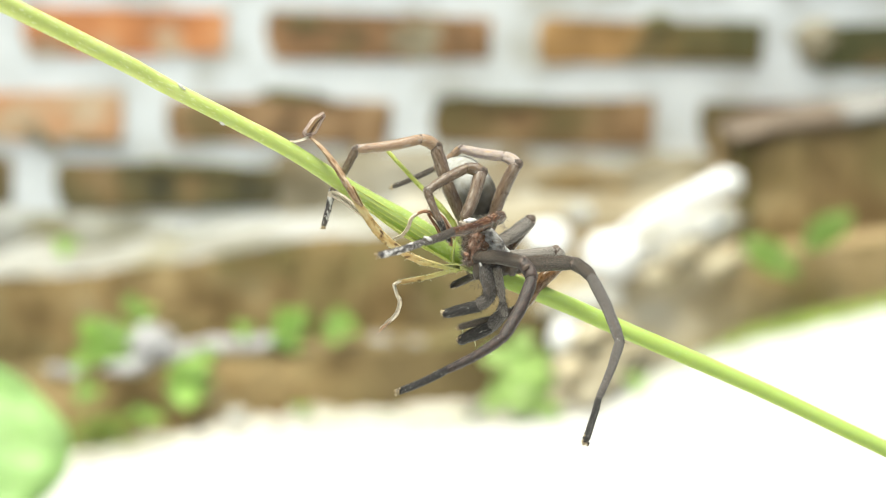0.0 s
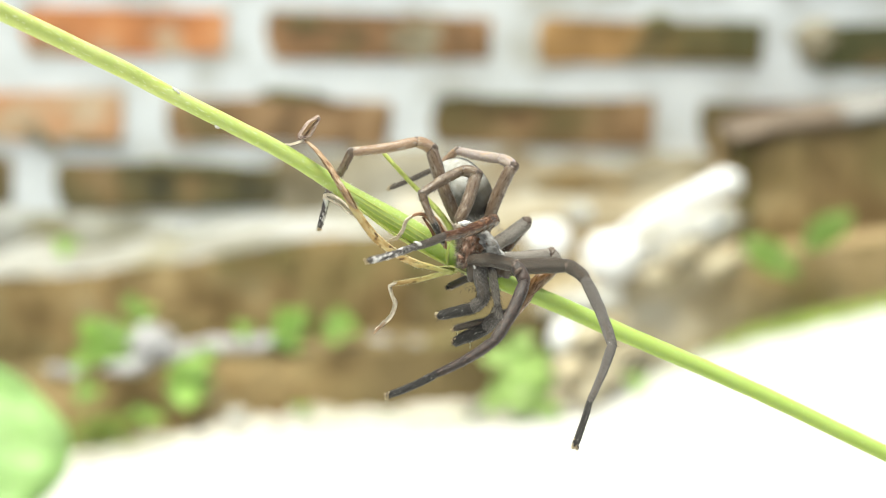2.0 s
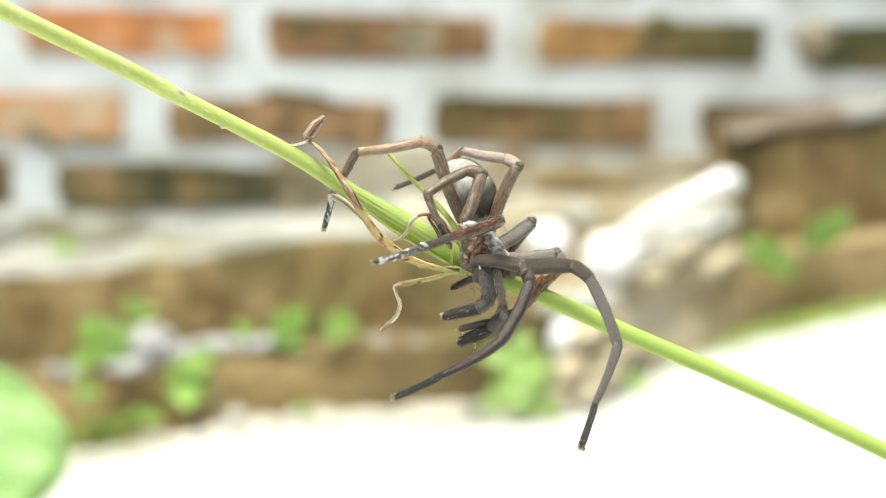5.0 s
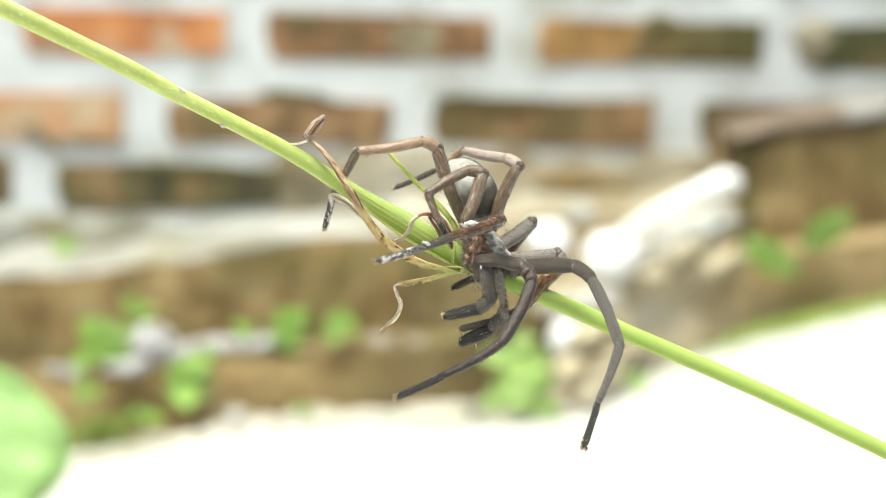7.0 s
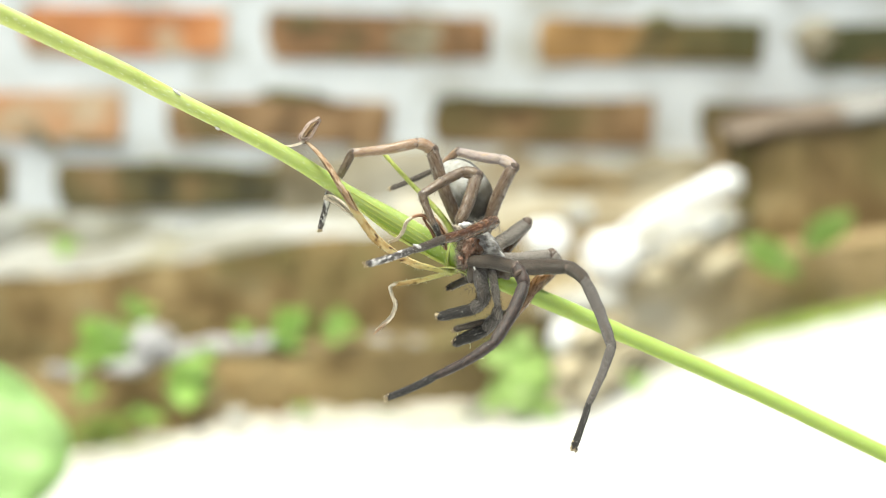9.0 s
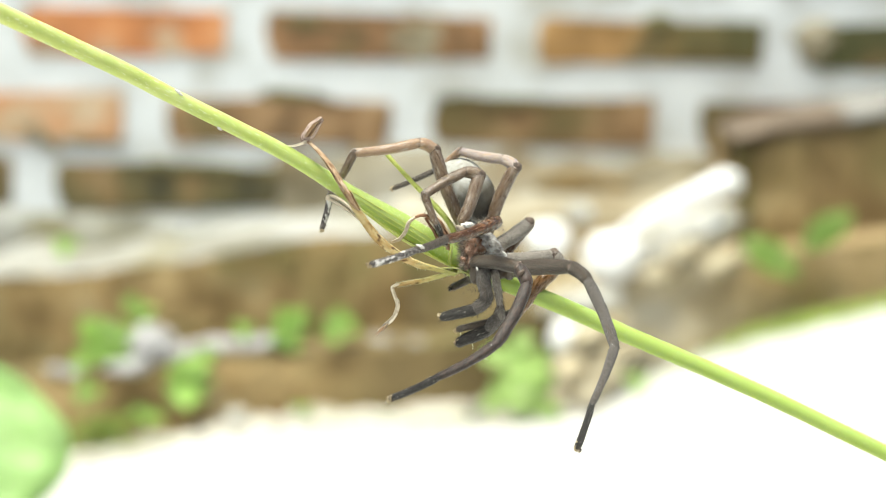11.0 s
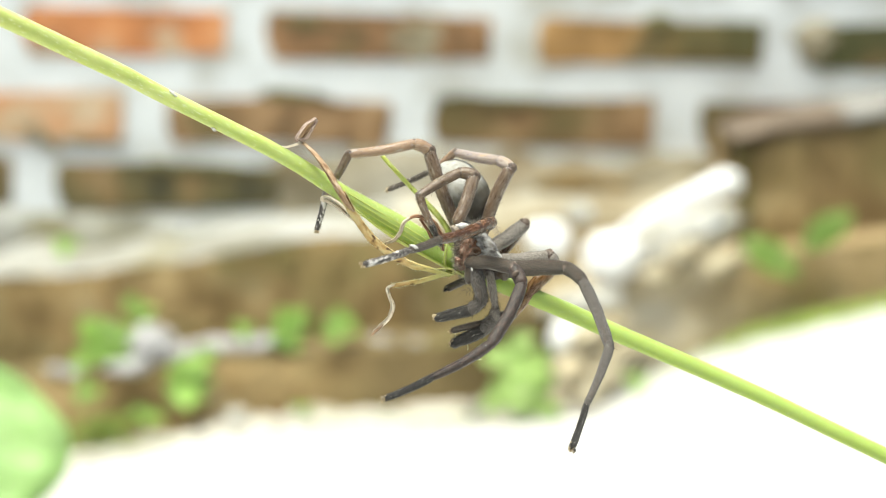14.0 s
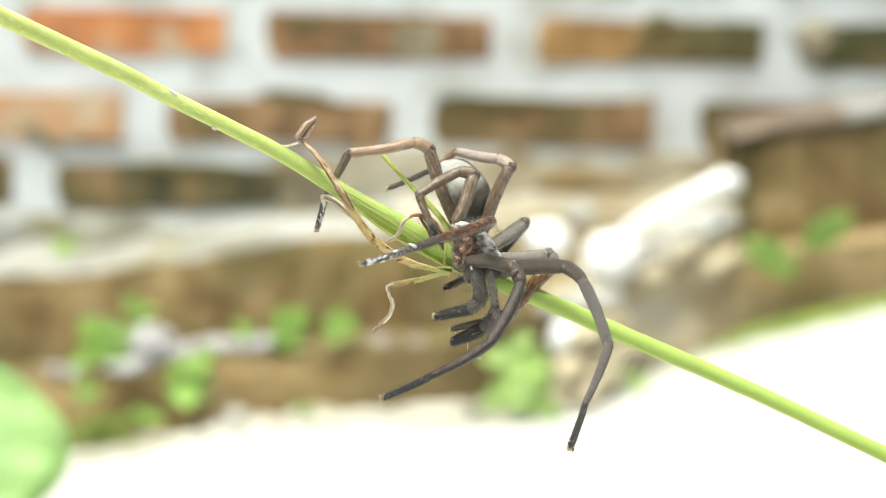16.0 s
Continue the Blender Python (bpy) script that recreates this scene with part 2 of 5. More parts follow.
LEG_PALE = surface("pale_pinkish_leg", [(0.3, (0.35, 0.27, 0.235)), (0.5, (0.44, 0.36, 0.325)), (0.7, (0.54, 0.47, 0.44))], 0.8, 9, 0.66, 0.9, 4.5, 0.00018,
                   sheen=0.1, spec=0.3, spots=((0.46, 0.31, 0.19), 0.4, 0.56, 0.78), inner=0.3, inner_mm=0.5, **FUR_GRAIN)
LEG_ASH = surface("ash_grey_leg", [(0.33, (0.08, 0.066, 0.054)), (0.48, (0.195, 0.168, 0.143)), (0.66, (0.37, 0.34, 0.31))], 2.0, 8, 0.45, 0.8, 3.5, 0.0002,
                  sheen=0.12, spec=0.45, spots=((0.12, 0.085, 0.055), 0.35, 0.58, 0.76), **FUR_GRAIN)
LEG_HOARY = surface("white_flecked_leg", [(0.34, (0.02, 0.017, 0.016)), (0.5, (0.06, 0.05, 0.045)), (0.66, (0.16, 0.14, 0.13))], 0.9, 10, 0.4, 0.6,
                    2.2, 0.00018, spec=0.5, spots=((0.64, 0.61, 0.59), 0.6, 0.51, 0.6), coords="UV", stretch=(1.1, 2.4, 1))
LEG_GREY = surface("grey_leg", [(0.35, (0.028, 0.023, 0.02)), (0.47, (0.085, 0.072, 0.063)), (0.58, (0.155, 0.137, 0.124)), (0.7, (0.33, 0.31, 0.29))], 2.0, 10, 0.42, 1.0, 3.5, 0.00026,
                   sheen=0.06, spec=0.5, spots=((0.09, 0.062, 0.042), 0.35, 0.56, 0.74), **FUR_GRAIN)
LEG_DUN = surface("dun_leg", [(0.35, (0.014, 0.0092, 0.006)), (0.47, (0.042, 0.0288, 0.019)), (0.58, (0.084, 0.062, 0.043)), (0.7, (0.19, 0.158, 0.128))], 2.0, 10, 0.36, 1.0, 3.5, 0.00024,
                  sheen=0.06, spec=0.6, spots=((0.1, 0.06, 0.034), 0.35, 0.56, 0.74), **FUR_GRAIN)
LEG_DARK = surface("dark_leg", [(0.32, (0.007, 0.006, 0.0055)), (0.5, (0.018, 0.0155, 0.014)), (0.66, (0.05, 0.045, 0.041))], 1.0, 9, 0.36, 1.0, 2.6, 0.00025,
                   spec=0.35, spots=((0.4, 0.38, 0.35), 1.0, 0.62, 0.72), **FUR_GRAIN)
LEG_UMBER = surface("umber_leg", [(0.34, (0.008, 0.005, 0.004)), (0.5, (0.026, 0.0148, 0.011)), (0.66, (0.068, 0.04, 0.031))], 0.8, 8, 0.42, 0.7, 4.0, 0.00014,
                    spec=0.5, sheen=0.08, spots=((0.06, 0.03, 0.02), 0.3, 0.52, 0.68), **FUR_GRAIN)
LEG_RED = surface("red_brown_leg", [(0.32, (0.03, 0.015, 0.009)), (0.48, (0.085, 0.038, 0.018)), (0.64, (0.18, 0.085, 0.038))], 0.7, 8, 0.26, 0.35, 2.2, 0.00014,
                  spec=0.7, spots=((0.035, 0.02, 0.014), 0.35, 0.5, 0.66), inner=0.35, inner_mm=0.5, **FUR_GRAIN)
LEG_AMBER = surface("amber_leg", [(0.32, (0.045, 0.021, 0.008)), (0.48, (0.115, 0.055, 0.017)), (0.66, (0.22, 0.115, 0.042))], 0.7, 8, 0.28, 0.3, 2.2, 0.00012, spec=0.7, inner=0.35, inner_mm=0.5, **FUR_GRAIN)
JOINT = surface("joint_membrane", [(0.34, (0.04, 0.027, 0.02)), (0.5, (0.11, 0.078, 0.06)), (0.66, (0.25, 0.195, 0.165))], 1.2, 8, 0.5, 0.6, 5, 0.0002, coords="UV", spots=((0.55, 0.45, 0.4), 0.7, 0.54, 0.66))
FLAKE = surface("skin_flake", [(0.3, (0.4, 0.37, 0.34)), (0.5, (0.6, 0.58, 0.56)), (0.7, (0.76, 0.75, 0.74))], 900, 8, 0.7, 0.8, 2500, 0.0003)
# Leg hair whose paler grey also carries the top light.
TOPLIT_NAP = surface("toplit_ashy_nap", [(0.3, (0.25, 0.245, 0.245)), (0.7, (0.5, 0.49, 0.49))], 600, 3, 0.6, 0)
DARK_TOPLIT_NAP = surface("toplit_smoky_nap", [(0.3, (0.1, 0.088, 0.08)), (0.7, (0.27, 0.25, 0.235))], 600, 3, 0.6, 0)
BRISTLE = surface("dark_bristle", [(0.3, (0.02, 0.016, 0.014)), (0.7, (0.08, 0.065, 0.055))], 600, 3, 0.45, 0)
DOWN = surface("pale_down", [(0.3, (0.2, 0.16, 0.12)), (0.7, (0.42, 0.36, 0.3))], 600, 3, 0.5, 0)
DARK_DOWN = surface("grey_down", [(0.3, (0.02, 0.016, 0.013)), (0.7, (0.11, 0.095, 0.08))], 600, 3, 0.5, 0)
CLAW_TUFT = surface("straw_tuft", [(0.3, (0.26, 0.18, 0.09)), (0.7, (0.56, 0.47, 0.32))], 900, 4, 0.7, 0.3, 3000, 0.0001)
CARAPACE = surface("grey_carapace", [(0.36, (0.05, 0.04, 0.034)), (0.45, (0.2, 0.18, 0.165)), (0.57, (0.36, 0.345, 0.325)), (0.7, (0.56, 0.545, 0.52))], 800, 10, 0.5, 0.9,
                   1500, 0.0004, sheen=0.2, stretch=(1, 0.6, 2.4))
FACE = surface("hairy_face", [(0.34, (0.03, 0.016, 0.01)), (0.44, (0.14, 0.07, 0.042)), (0.56, (0.23, 0.125, 0.085)), (0.68, (0.45, 0.35, 0.28))], 800, 10, 0.42, 0.7, 1100, 0.0004)
ABDOMEN = surface("silvery_abdomen", [(0.3, (0.22, 0.21, 0.175)), (0.45, (0.31, 0.3, 0.27)), (0.6, (0.42, 0.415, 0.395)), (0.75, (0.55, 0.55, 0.54))], 520, 8, 0.6, 0.5,
                  1100, 0.0003, spec=0.3, along=((0.035, 0.026, 0.014), (0.62, 0, -0.78), -0.0072, -0.0056))


# ---- mesh tools ----
MM = 0.001


def finish(name, bm, material, smooth=True):
    bmesh.ops.recalc_face_normals(bm, faces=bm.faces[:])
    me = bpy.data.meshes.new(name)
    bm.to_mesh(me)
    bm.free()
    for p in me.polygons:
        p.use_smooth = smooth
    me.materials.append(material)
    return me


def part(name, bm, material, parent, label="", smooth=True):
    ob = new(name, finish(name, bm, material, smooth))
    ob.parent = parent
    if label:
        ob["label"] = label
    return ob


def curve_points(pts, steps):
    """Catmull-Rom through tuples of any width."""
    P = [np.array(p, float) for p in pts]
    P = [2 * P[0] - P[1]] + P + [2 * P[-1] - P[-2]]
    out = []
    for i in range(1, len(P) - 2):
        a, b, c, d = P[i - 1:i + 3]
        for k in range(steps):
            t = k / steps
            out.append(0.5 * (2 * b + (c - a) * t + (2 * a - 5 * b + 4 * c - d) * t * t + (3 * b - a - 3 * c + d) * t ** 3))
    out.append(P[-2])
    return out


def frames_along(C):
    """Tangent, side and up at each point, carried without twist."""
    tang = []
    for i in range(len(C)):
        a, b = C[max(i - 1, 0)], C[min(i + 1, len(C) - 1)]
        tang.append(Vector(b - a).normalized())
    ref = Vector((0, -1, 0.2))
    side = tang[0].cross(ref).normalized()
    res = []
    for t in tang:
        side = (side - t * side.dot(t)).normalized()
        res.append((t, side, side.cross(t).normalized()))
    return res


def tube(bm, pts, steps=6, seg=12, wobble=0.0, squash=1.0, ribs=0, rib_depth=0.0, caps=True, seed=0.0):
    """A closed tube through (x, y, z, radius) in millimetres; UV in millimetres along and round."""
    uv = bm.loops.layers.uv.verify()
    Q = curve_points(pts, steps)
    C = [q[:3] for q in Q]
    R = [max(q[3], 0.02) for q in Q]
    F = frames_along(C)
    if caps:
        for end in (0, -1):
            t = F[end][0] * (-1 if end == 0 else 1)
            r, c, f = R[end], C[end], F[end]
            for h, w in ((0.55, 0.8), (0.85, 0.45)):
                cc = c + np.array(t) * r * h
                if end == 0:
                    C.insert(0, cc), R.insert(0, r * w), F.insert(0, f)
                else:
                    C.append(cc), R.append(r * w), F.append(f)
    rings, L, along = [], 0.0, []
    for i, (c, r, f) in enumerate(zip(C, R, F)):
        if i:
            L += float(np.linalg.norm(C[i] - C[i - 1]))
        along.append(L)
        ring = []
        for k in range(seg):
            a = 2 * math.pi * k / seg
            rr = r * (1 + (rib_depth * math.cos(ribs * a) if ribs else 0))
            if wobble:
                rr *= 1 + wobble * noise.noise(Vector((L * 0.7 + seed, math.cos(a) * 1.3, math.sin(a) * 1.3 + seed)))
            ring.append(bm.verts.new((Vector(c) + f[1] * math.cos(a) * rr + f[2] * math.sin(a) * rr * squash) * MM))
        rings.append(ring)
    for i in range(len(rings) - 1):
        for k in range(seg):
            k2 = (k + 1) % seg
            fa = bm.faces.new((rings[i][k], rings[i][k2], rings[i + 1][k2], rings[i + 1][k]))
            vs = ((along[i], k), (along[i], k + 1), (along[i + 1], k + 1), (along[i + 1], k))
            for lp, (u, v) in zip(fa.loops, vs):
                lp[uv].uv = (u + seed * 3, v / seg * 2 * math.pi * max(R[i], 0.2))
    bm.faces.new(rings[0][::-1])
    bm.faces.new(rings[-1])
    return C, R, F


def ribbon(bm, pts, steps=8, thick=0.16, curl=0.5, seg=6, ragged=0.0, seed=0.0, turn=0.0):
    """A leaf blade with thickness through (x, y, z, half width), curled across, with a ragged edge; turn in degrees, or the pair start, end."""
    uv = bm.loops.layers.uv.verify()
    Q = curve_points(pts, steps)
    C, H = [q[:3] for q in Q], [max(q[3], 0.03) for q in Q]
    F = frames_along(C)
    t0, t1 = turn if isinstance(turn, tuple) else (turn, turn)
    rings, L, edges = [], 0.0, []
    for i, (c, h, f) in enumerate(zip(C, H, F)):
        if i:
            L += float(np.linalg.norm(C[i] - C[i - 1]))
        ang = radians(t0 + (t1 - t0) * i / (len(C) - 1))
        s = f[1] * math.cos(ang) + f[2] * math.sin(ang)
        u = f[2] * math.cos(ang) - f[1] * math.sin(ang)
        top, low = [], []
        for k in range(seg + 1):
            w = 2 * k / seg - 1
            hw = h * (1 + ragged * noise.noise(Vector((L * 2.2 + seed, w * 2, seed))))
            lift = curl * h * (w * w) + 0.14 * h * noise.noise(Vector((L * 1.1, w * 1.5, seed + 9)))
            p = Vector(c) + s * hw * w + u * lift
            if k in (0, seg):
                edges.append((p, s * w))
            th = thick * (1 - 0.6 * abs(w))
            top.append(bm.verts.new((p + u * th / 2) * MM))
            low.append(bm.verts.new((p - u * th / 2) * MM))
        rings.append((top + low[::-1], L))
    n = len(rings[0][0])
    for i in range(len(rings) - 1):
        (ra, la), (rb, lb) = rings[i], rings[i + 1]
        for k in range(n):
            k2 = (k + 1) % n
            fa = bm.faces.new((ra[k], ra[k2], rb[k2], rb[k]))
            for lp, (u_, v_) in zip(fa.loops, ((la, k), (la, k + 1), (lb, k + 1), (lb, k))):
                lp[uv].uv = (u_ + seed * 3, v_ * 0.25)
    bm.faces.new(rings[0][0][::-1])
    bm.faces.new(rings[-1][0])
    return edges


def spike(bm, base, way, length, radius, bend=0.0):
    """A three-sided bristle in millimetres."""
    way = Vector(way).normalized()
    s = way.orthogonal().normalized()
    u = way.cross(s)
    base = Vector(base)
    ring = [bm.verts.new((base + (s * math.cos(a) + u * math.sin(a)) * radius) * MM) for a in (0, 2.094, 4.189)]
    mid_c = base + way * length * 0.55 + s * bend * length * 0.3
    mid = [bm.verts.new((mid_c + (s * math.cos(a) + u * math.sin(a)) * radius * 0.7) * MM) for a in (0, 2.094, 4.189)]
    tip = bm.verts.new((base + way * length + s * bend * length) * MM)
    for k in range(3):
        k2 = (k + 1) % 3
        bm.faces.new((ring[k], ring[k2], mid[k2], mid[k]))
        bm.faces.new((mid[k], mid[k2], tip))


def fur(bm, path, count, length, radius, lean, rng, back=None):
    """Bristles strewn over a tube; lean 0 stands out, 1 lies along it; back: only on the side that faces up."""
    C, R, F = path
    for _ in range(count):
        i = rng.randrange(len(C) - 1)
        t = rng.random()
        c, r, f = Vector(C[i]) * (1 - t) + Vector(C[i + 1]) * t, R[i] * (1 - t) + R[i + 1] * t, F[i]
        a = rng.random() * 2 * math.pi
        out = f[1] * math.cos(a) + f[2] * math.sin(a)
        if back is not None and out.z + 0.35 * -out.y < back + rng.uniform(-.4, .4):
            continue
        way = out * (1 - lean) + f[0] * lean + Vector((rng.uniform(-.2, .2), rng.uniform(-.2, .2), rng.uniform(-.2, .2)))
        spike(bm, c + out * r * 0.9, way, length * rng.uniform(0.5, 1.3), radius, rng.uniform(-.15, .15))


def blob(bm, centre, axes, turn=(0, 0, 0), rough=0.06, freq=1.6, seed=0.0, shape=None, sub=4):
    """A rounded body with uneven skin, in millimetres; shape(v) bends the unit sphere first."""
    r = bmesh.ops.create_icosphere(bm, subdivisions=sub, radius=1.0)
    rot = Euler([radians(a) for a in turn]).to_matrix()
    for v in r["verts"]:
        p = v.co.copy()
        if shape:
            p = shape(p)
        p *= 1 + rough * noise.fractal(p * freq + Vector((seed, seed, seed)), 1.0, 2.0, 4)
        v.co = (rot @ Vector((p.x * axes[0], p.y * axes[1], p.z * axes[2])) + Vector(centre)) * MM


# ---- the ground and the old wall ----
def ground_height(x, y):
    edge = ((-0.6608, -0.0390), (-0.3022, -0.0255), (-0.2310, -0.0120), (-0.1827, 0.0010), (-0.0870, 0.0110), (0.0000, 0.0095), (0.1027, 0.0185), (0.1878, 0.0461), (0.2536, 0.0774), (0.3701, 0.1037))
    h = np.interp(x, [e[0] for e in edge] + [0.9, 3.0], [e[1] for e in edge] + [0.15, 0.18])
    return float(h) * (1.0 if y > 0 else 0.9)


def build_ground():
    bm = bmesh.new()
    def spread(n, lo, hi, inner):
        near = np.linspace(-inner, inner, n)
        far = inner * np.geomspace(1.15, max(abs(lo), hi) / inner, 26)
        return np.concatenate([-far[::-1], near, far])
    xs, ys = spread(70, -600, 600, 1.2), spread(60, -600, 600, 1.3)
    grid = []
    for x in xs:
        row = []
        for y in ys:
            z = ground_height(x, y) + 0.004 * noise.fractal(Vector((x * 9, y * 9, 3)), 1.0, 2.0, 4)
            row.append(bm.verts.new((x, y, z)))
        grid.append(row)
    for i in range(len(xs) - 1):
        for j in range(len(ys) - 1):
            bm.faces.new((grid[i][j], grid[i + 1][j], grid[i + 1][j + 1], grid[i][j + 1]))
    ob = new("ground", finish("ground", bm, CONCRETE))
    tagged(ob, "sun-bleached pale concrete ground, uneven and almost white", "ground", kind="structure")


build_ground()


def bank(name, label, edge, front, back, bottom, fillet, seed, top_mat, face_mat):
    """A rough masonry step: a soil-stained face below a cement-covered top. edge: (x, height) of its front rim."""
    root = tagged(new(name), label, "masonry", kind="structure")
    xs = np.linspace(edge[0][0], edge[-1][0], 260)
    zs = np.interp(xs, [e[0] for e in edge], [e[1] for e in edge])
    for piece, mat, rows in (("face", face_mat, 16), ("top", top_mat, 12)):
        bm = bmesh.new()
        grid = []
        for x, z in zip(xs, zs):
            row = []
            z += 0.006 * noise.noise(Vector((x * 14, seed, 1)))
            for k in range(rows + 1):
                t = k / rows
                if piece == "face":
                    p = Vector((x, front + 0.012 * (1 - t), bottom + (z - bottom) * t))
                else:
                    p = Vector((x, front + (back - front) * t, z + fillet * t * t))
                rim = t if piece == "face" else 1 - t
                n = noise.fractal(p * 17 + Vector((seed, 0, 0)), 1.0, 2.0, 5)
                p.y += -0.012 * n + 0.006 * max(rim - 0.8, 0) * 5
                p.z += 0.006 * n if piece == "top" else 0
                row.append(bm.verts.new(p))
            grid.append(row)
        for i in range(len(grid) - 1):
            for k in range(rows):
                bm.faces.new((grid[i][k], grid[i + 1][k], grid[i + 1][k + 1], grid[i][k + 1]))
        part(piece, bm, mat, root)
    return root


WALL_Y = 1.958
bank("upper_plinth", "old plinth with a pale cement top and soil-stained face", [
    (-1.58, 0.02), (-0.8344, 0.0527), (-0.5357, 0.0854), (-0.3868, 0.1079), (-0.2385, 0.1229), (-0.1644, 0.1378), (-0.0315, 0.1527)],
     WALL_Y - 0.16, WALL_Y + 0.01, -0.15, 0.01, 3.1, CEMENT, SOIL_STONE)
bank("upper_plinth", "old plinth with a dirty plaster top and soil-stained face", [
    (-0.0414, 0.1510), (0.1065, 0.1530), (0.2541, 0.1669), (0.5482, 0.2016), (1.58, 0.3)], WALL_Y - 0.155, WALL_Y + 0.01, -0.15, 0.022, 5.3, DIRTY_PLASTER, OLD_MASONRY)
bank("lower_plinth", "low rough footing, brown with soil and moss", [
    (-1.58, -0.02), (-0.8028, -0.0195), (-0.5154, 0.0146), (-0.3723, 0.0291), (-0.2771, 0.0412), (-0.1820, 0.0533), (-0.0398, 0.0605), (0.0549, 0.0774), (0.0902, 0.0989)],
     WALL_Y - 0.24, WALL_Y - 0.14, -0.2, 0.004, 7.7, SOIL_TOP, FOOTING_SOIL)
bank("lower_plinth", "low rough footing of pale weathered rubble", [
    (0.0834, 0.0947), (0.1069, 0.1101), (0.1965, 0.1292), (0.3697, 0.1531), (0.5723, 0.1768), (1.58, 0.26)], WALL_Y - 0.235, WALL_Y - 0.14, -0.2, 0.004, 9.1, PALE_RUBBLE, PALE_RUBBLE)



ROWZ, ROWZ2, ROWZ3 = 0.3134, 0.2351, 0.1714
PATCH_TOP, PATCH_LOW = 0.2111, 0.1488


def build_wall():
    root = tagged(new("wall_brick"), "weathered brick wall with wide pale mortar joints", "wall", kind="structure")
    bm = bmesh.new()
    W, H, nx, nz = 3.2, 1.9, 160, 95
    front = []
    for i in range(nx + 1):
        row = []
        for k in range(nz + 1):
            x, z = -W / 2 + W * i / nx, -0.25 + H * k / nz
            p = Vector((x, WALL_Y, z))
            row.append(bm.verts.new((x, WALL_Y - 0.001 * noise.fractal(p * 16, 1.0, 2.0, 5), z)))
        front.append(row)
    back = [[bm.verts.new((sx * W / 2, WALL_Y + 0.12, z)) for z in (-0.25, H - 0.25)] for sx in (-1, 1)]
    for i in range(nx):
        for k in range(nz):
            bm.faces.new((front[i][k], front[i + 1][k], front[i + 1][k + 1], front[i][k + 1]))
    bm.faces.new((back[0][0], back[0][1], back[1][1], back[1][0]))
    bm.faces.new([front[i][nz] for i in range(nx + 1)] + [back[1][1], back[0][1]])
    bm.faces.new([front[0][k] for k in range(nz + 1)] + [back[0][1], back[0][0]])
    bm.faces.new([front[nx][k] for k in range(nz + 1)] + [back[1][1], back[1][0]])
    part("mortar", bm, MORTAR, root, "pale grey mortar, smeared over some bricks")
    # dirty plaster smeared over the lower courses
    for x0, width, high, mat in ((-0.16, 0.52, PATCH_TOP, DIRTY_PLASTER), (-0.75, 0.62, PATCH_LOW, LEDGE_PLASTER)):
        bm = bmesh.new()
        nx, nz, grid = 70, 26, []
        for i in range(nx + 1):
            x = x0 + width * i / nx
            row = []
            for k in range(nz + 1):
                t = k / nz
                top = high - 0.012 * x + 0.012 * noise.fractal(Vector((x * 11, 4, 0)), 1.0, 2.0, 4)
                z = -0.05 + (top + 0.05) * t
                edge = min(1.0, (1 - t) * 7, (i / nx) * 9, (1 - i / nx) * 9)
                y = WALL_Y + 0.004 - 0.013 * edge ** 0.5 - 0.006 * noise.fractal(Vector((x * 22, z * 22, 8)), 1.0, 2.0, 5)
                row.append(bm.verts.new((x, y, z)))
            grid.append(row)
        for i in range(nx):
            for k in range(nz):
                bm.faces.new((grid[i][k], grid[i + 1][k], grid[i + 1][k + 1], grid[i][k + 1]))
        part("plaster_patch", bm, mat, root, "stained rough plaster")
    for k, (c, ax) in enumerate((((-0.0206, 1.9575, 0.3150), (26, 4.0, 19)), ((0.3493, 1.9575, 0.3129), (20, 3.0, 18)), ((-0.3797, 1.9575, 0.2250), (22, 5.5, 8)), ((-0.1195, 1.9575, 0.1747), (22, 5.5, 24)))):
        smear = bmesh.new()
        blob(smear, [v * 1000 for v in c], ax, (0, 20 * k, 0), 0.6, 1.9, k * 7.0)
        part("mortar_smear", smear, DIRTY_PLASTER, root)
    for k, (c, ax) in enumerate((((-0.1427, 1.9575, 0.2601), (30, 4.6, 5)), ((-0.1288, 1.9575, 0.3286), (28, 4.6, 6)), ((-0.2420, 1.9575, 0.1929), (60, 4.6, 5)), ((0.0509, 1.9575, 0.2558), (50, 4.6, 4)),
                                  ((0.2012, 1.9575, 0.3260), (16, 4.6, 9)), ((0.2516, 1.9575, 0.3087), (30, 4.6, 5)), ((-0.3320, 1.9575, 0.2175), (26, 4.6, 4)))):
        smear = bmesh.new()
        blob(smear, [v * 1000 for v in c], ax, (0, 3, 0), 0.7, 2.6, k * 5.0)
        part("moss_crust", smear, MOSS_CRUST, root, "dark olive moss")
    for k, (c, ax) in enumerate((((0.141, 1.944, 0.1773), (34, 4.2, 8)), ((0.1065, 1.944, 0.1735), (16, 4.2, 7)), ((0.1196, 1.942, 0.1785), (30, 5.0, 9)))):
        smear = bmesh.new()
        blob(smear, [v * 1000 for v in c], ax, (0, 2, 0), 0.6, 2.2, 40 + k * 5.0)
        part("soil_crust", smear, SOIL_STONE, root, "brown soil washed over the plaster")
    rng = random.Random(4)
    shapes = []
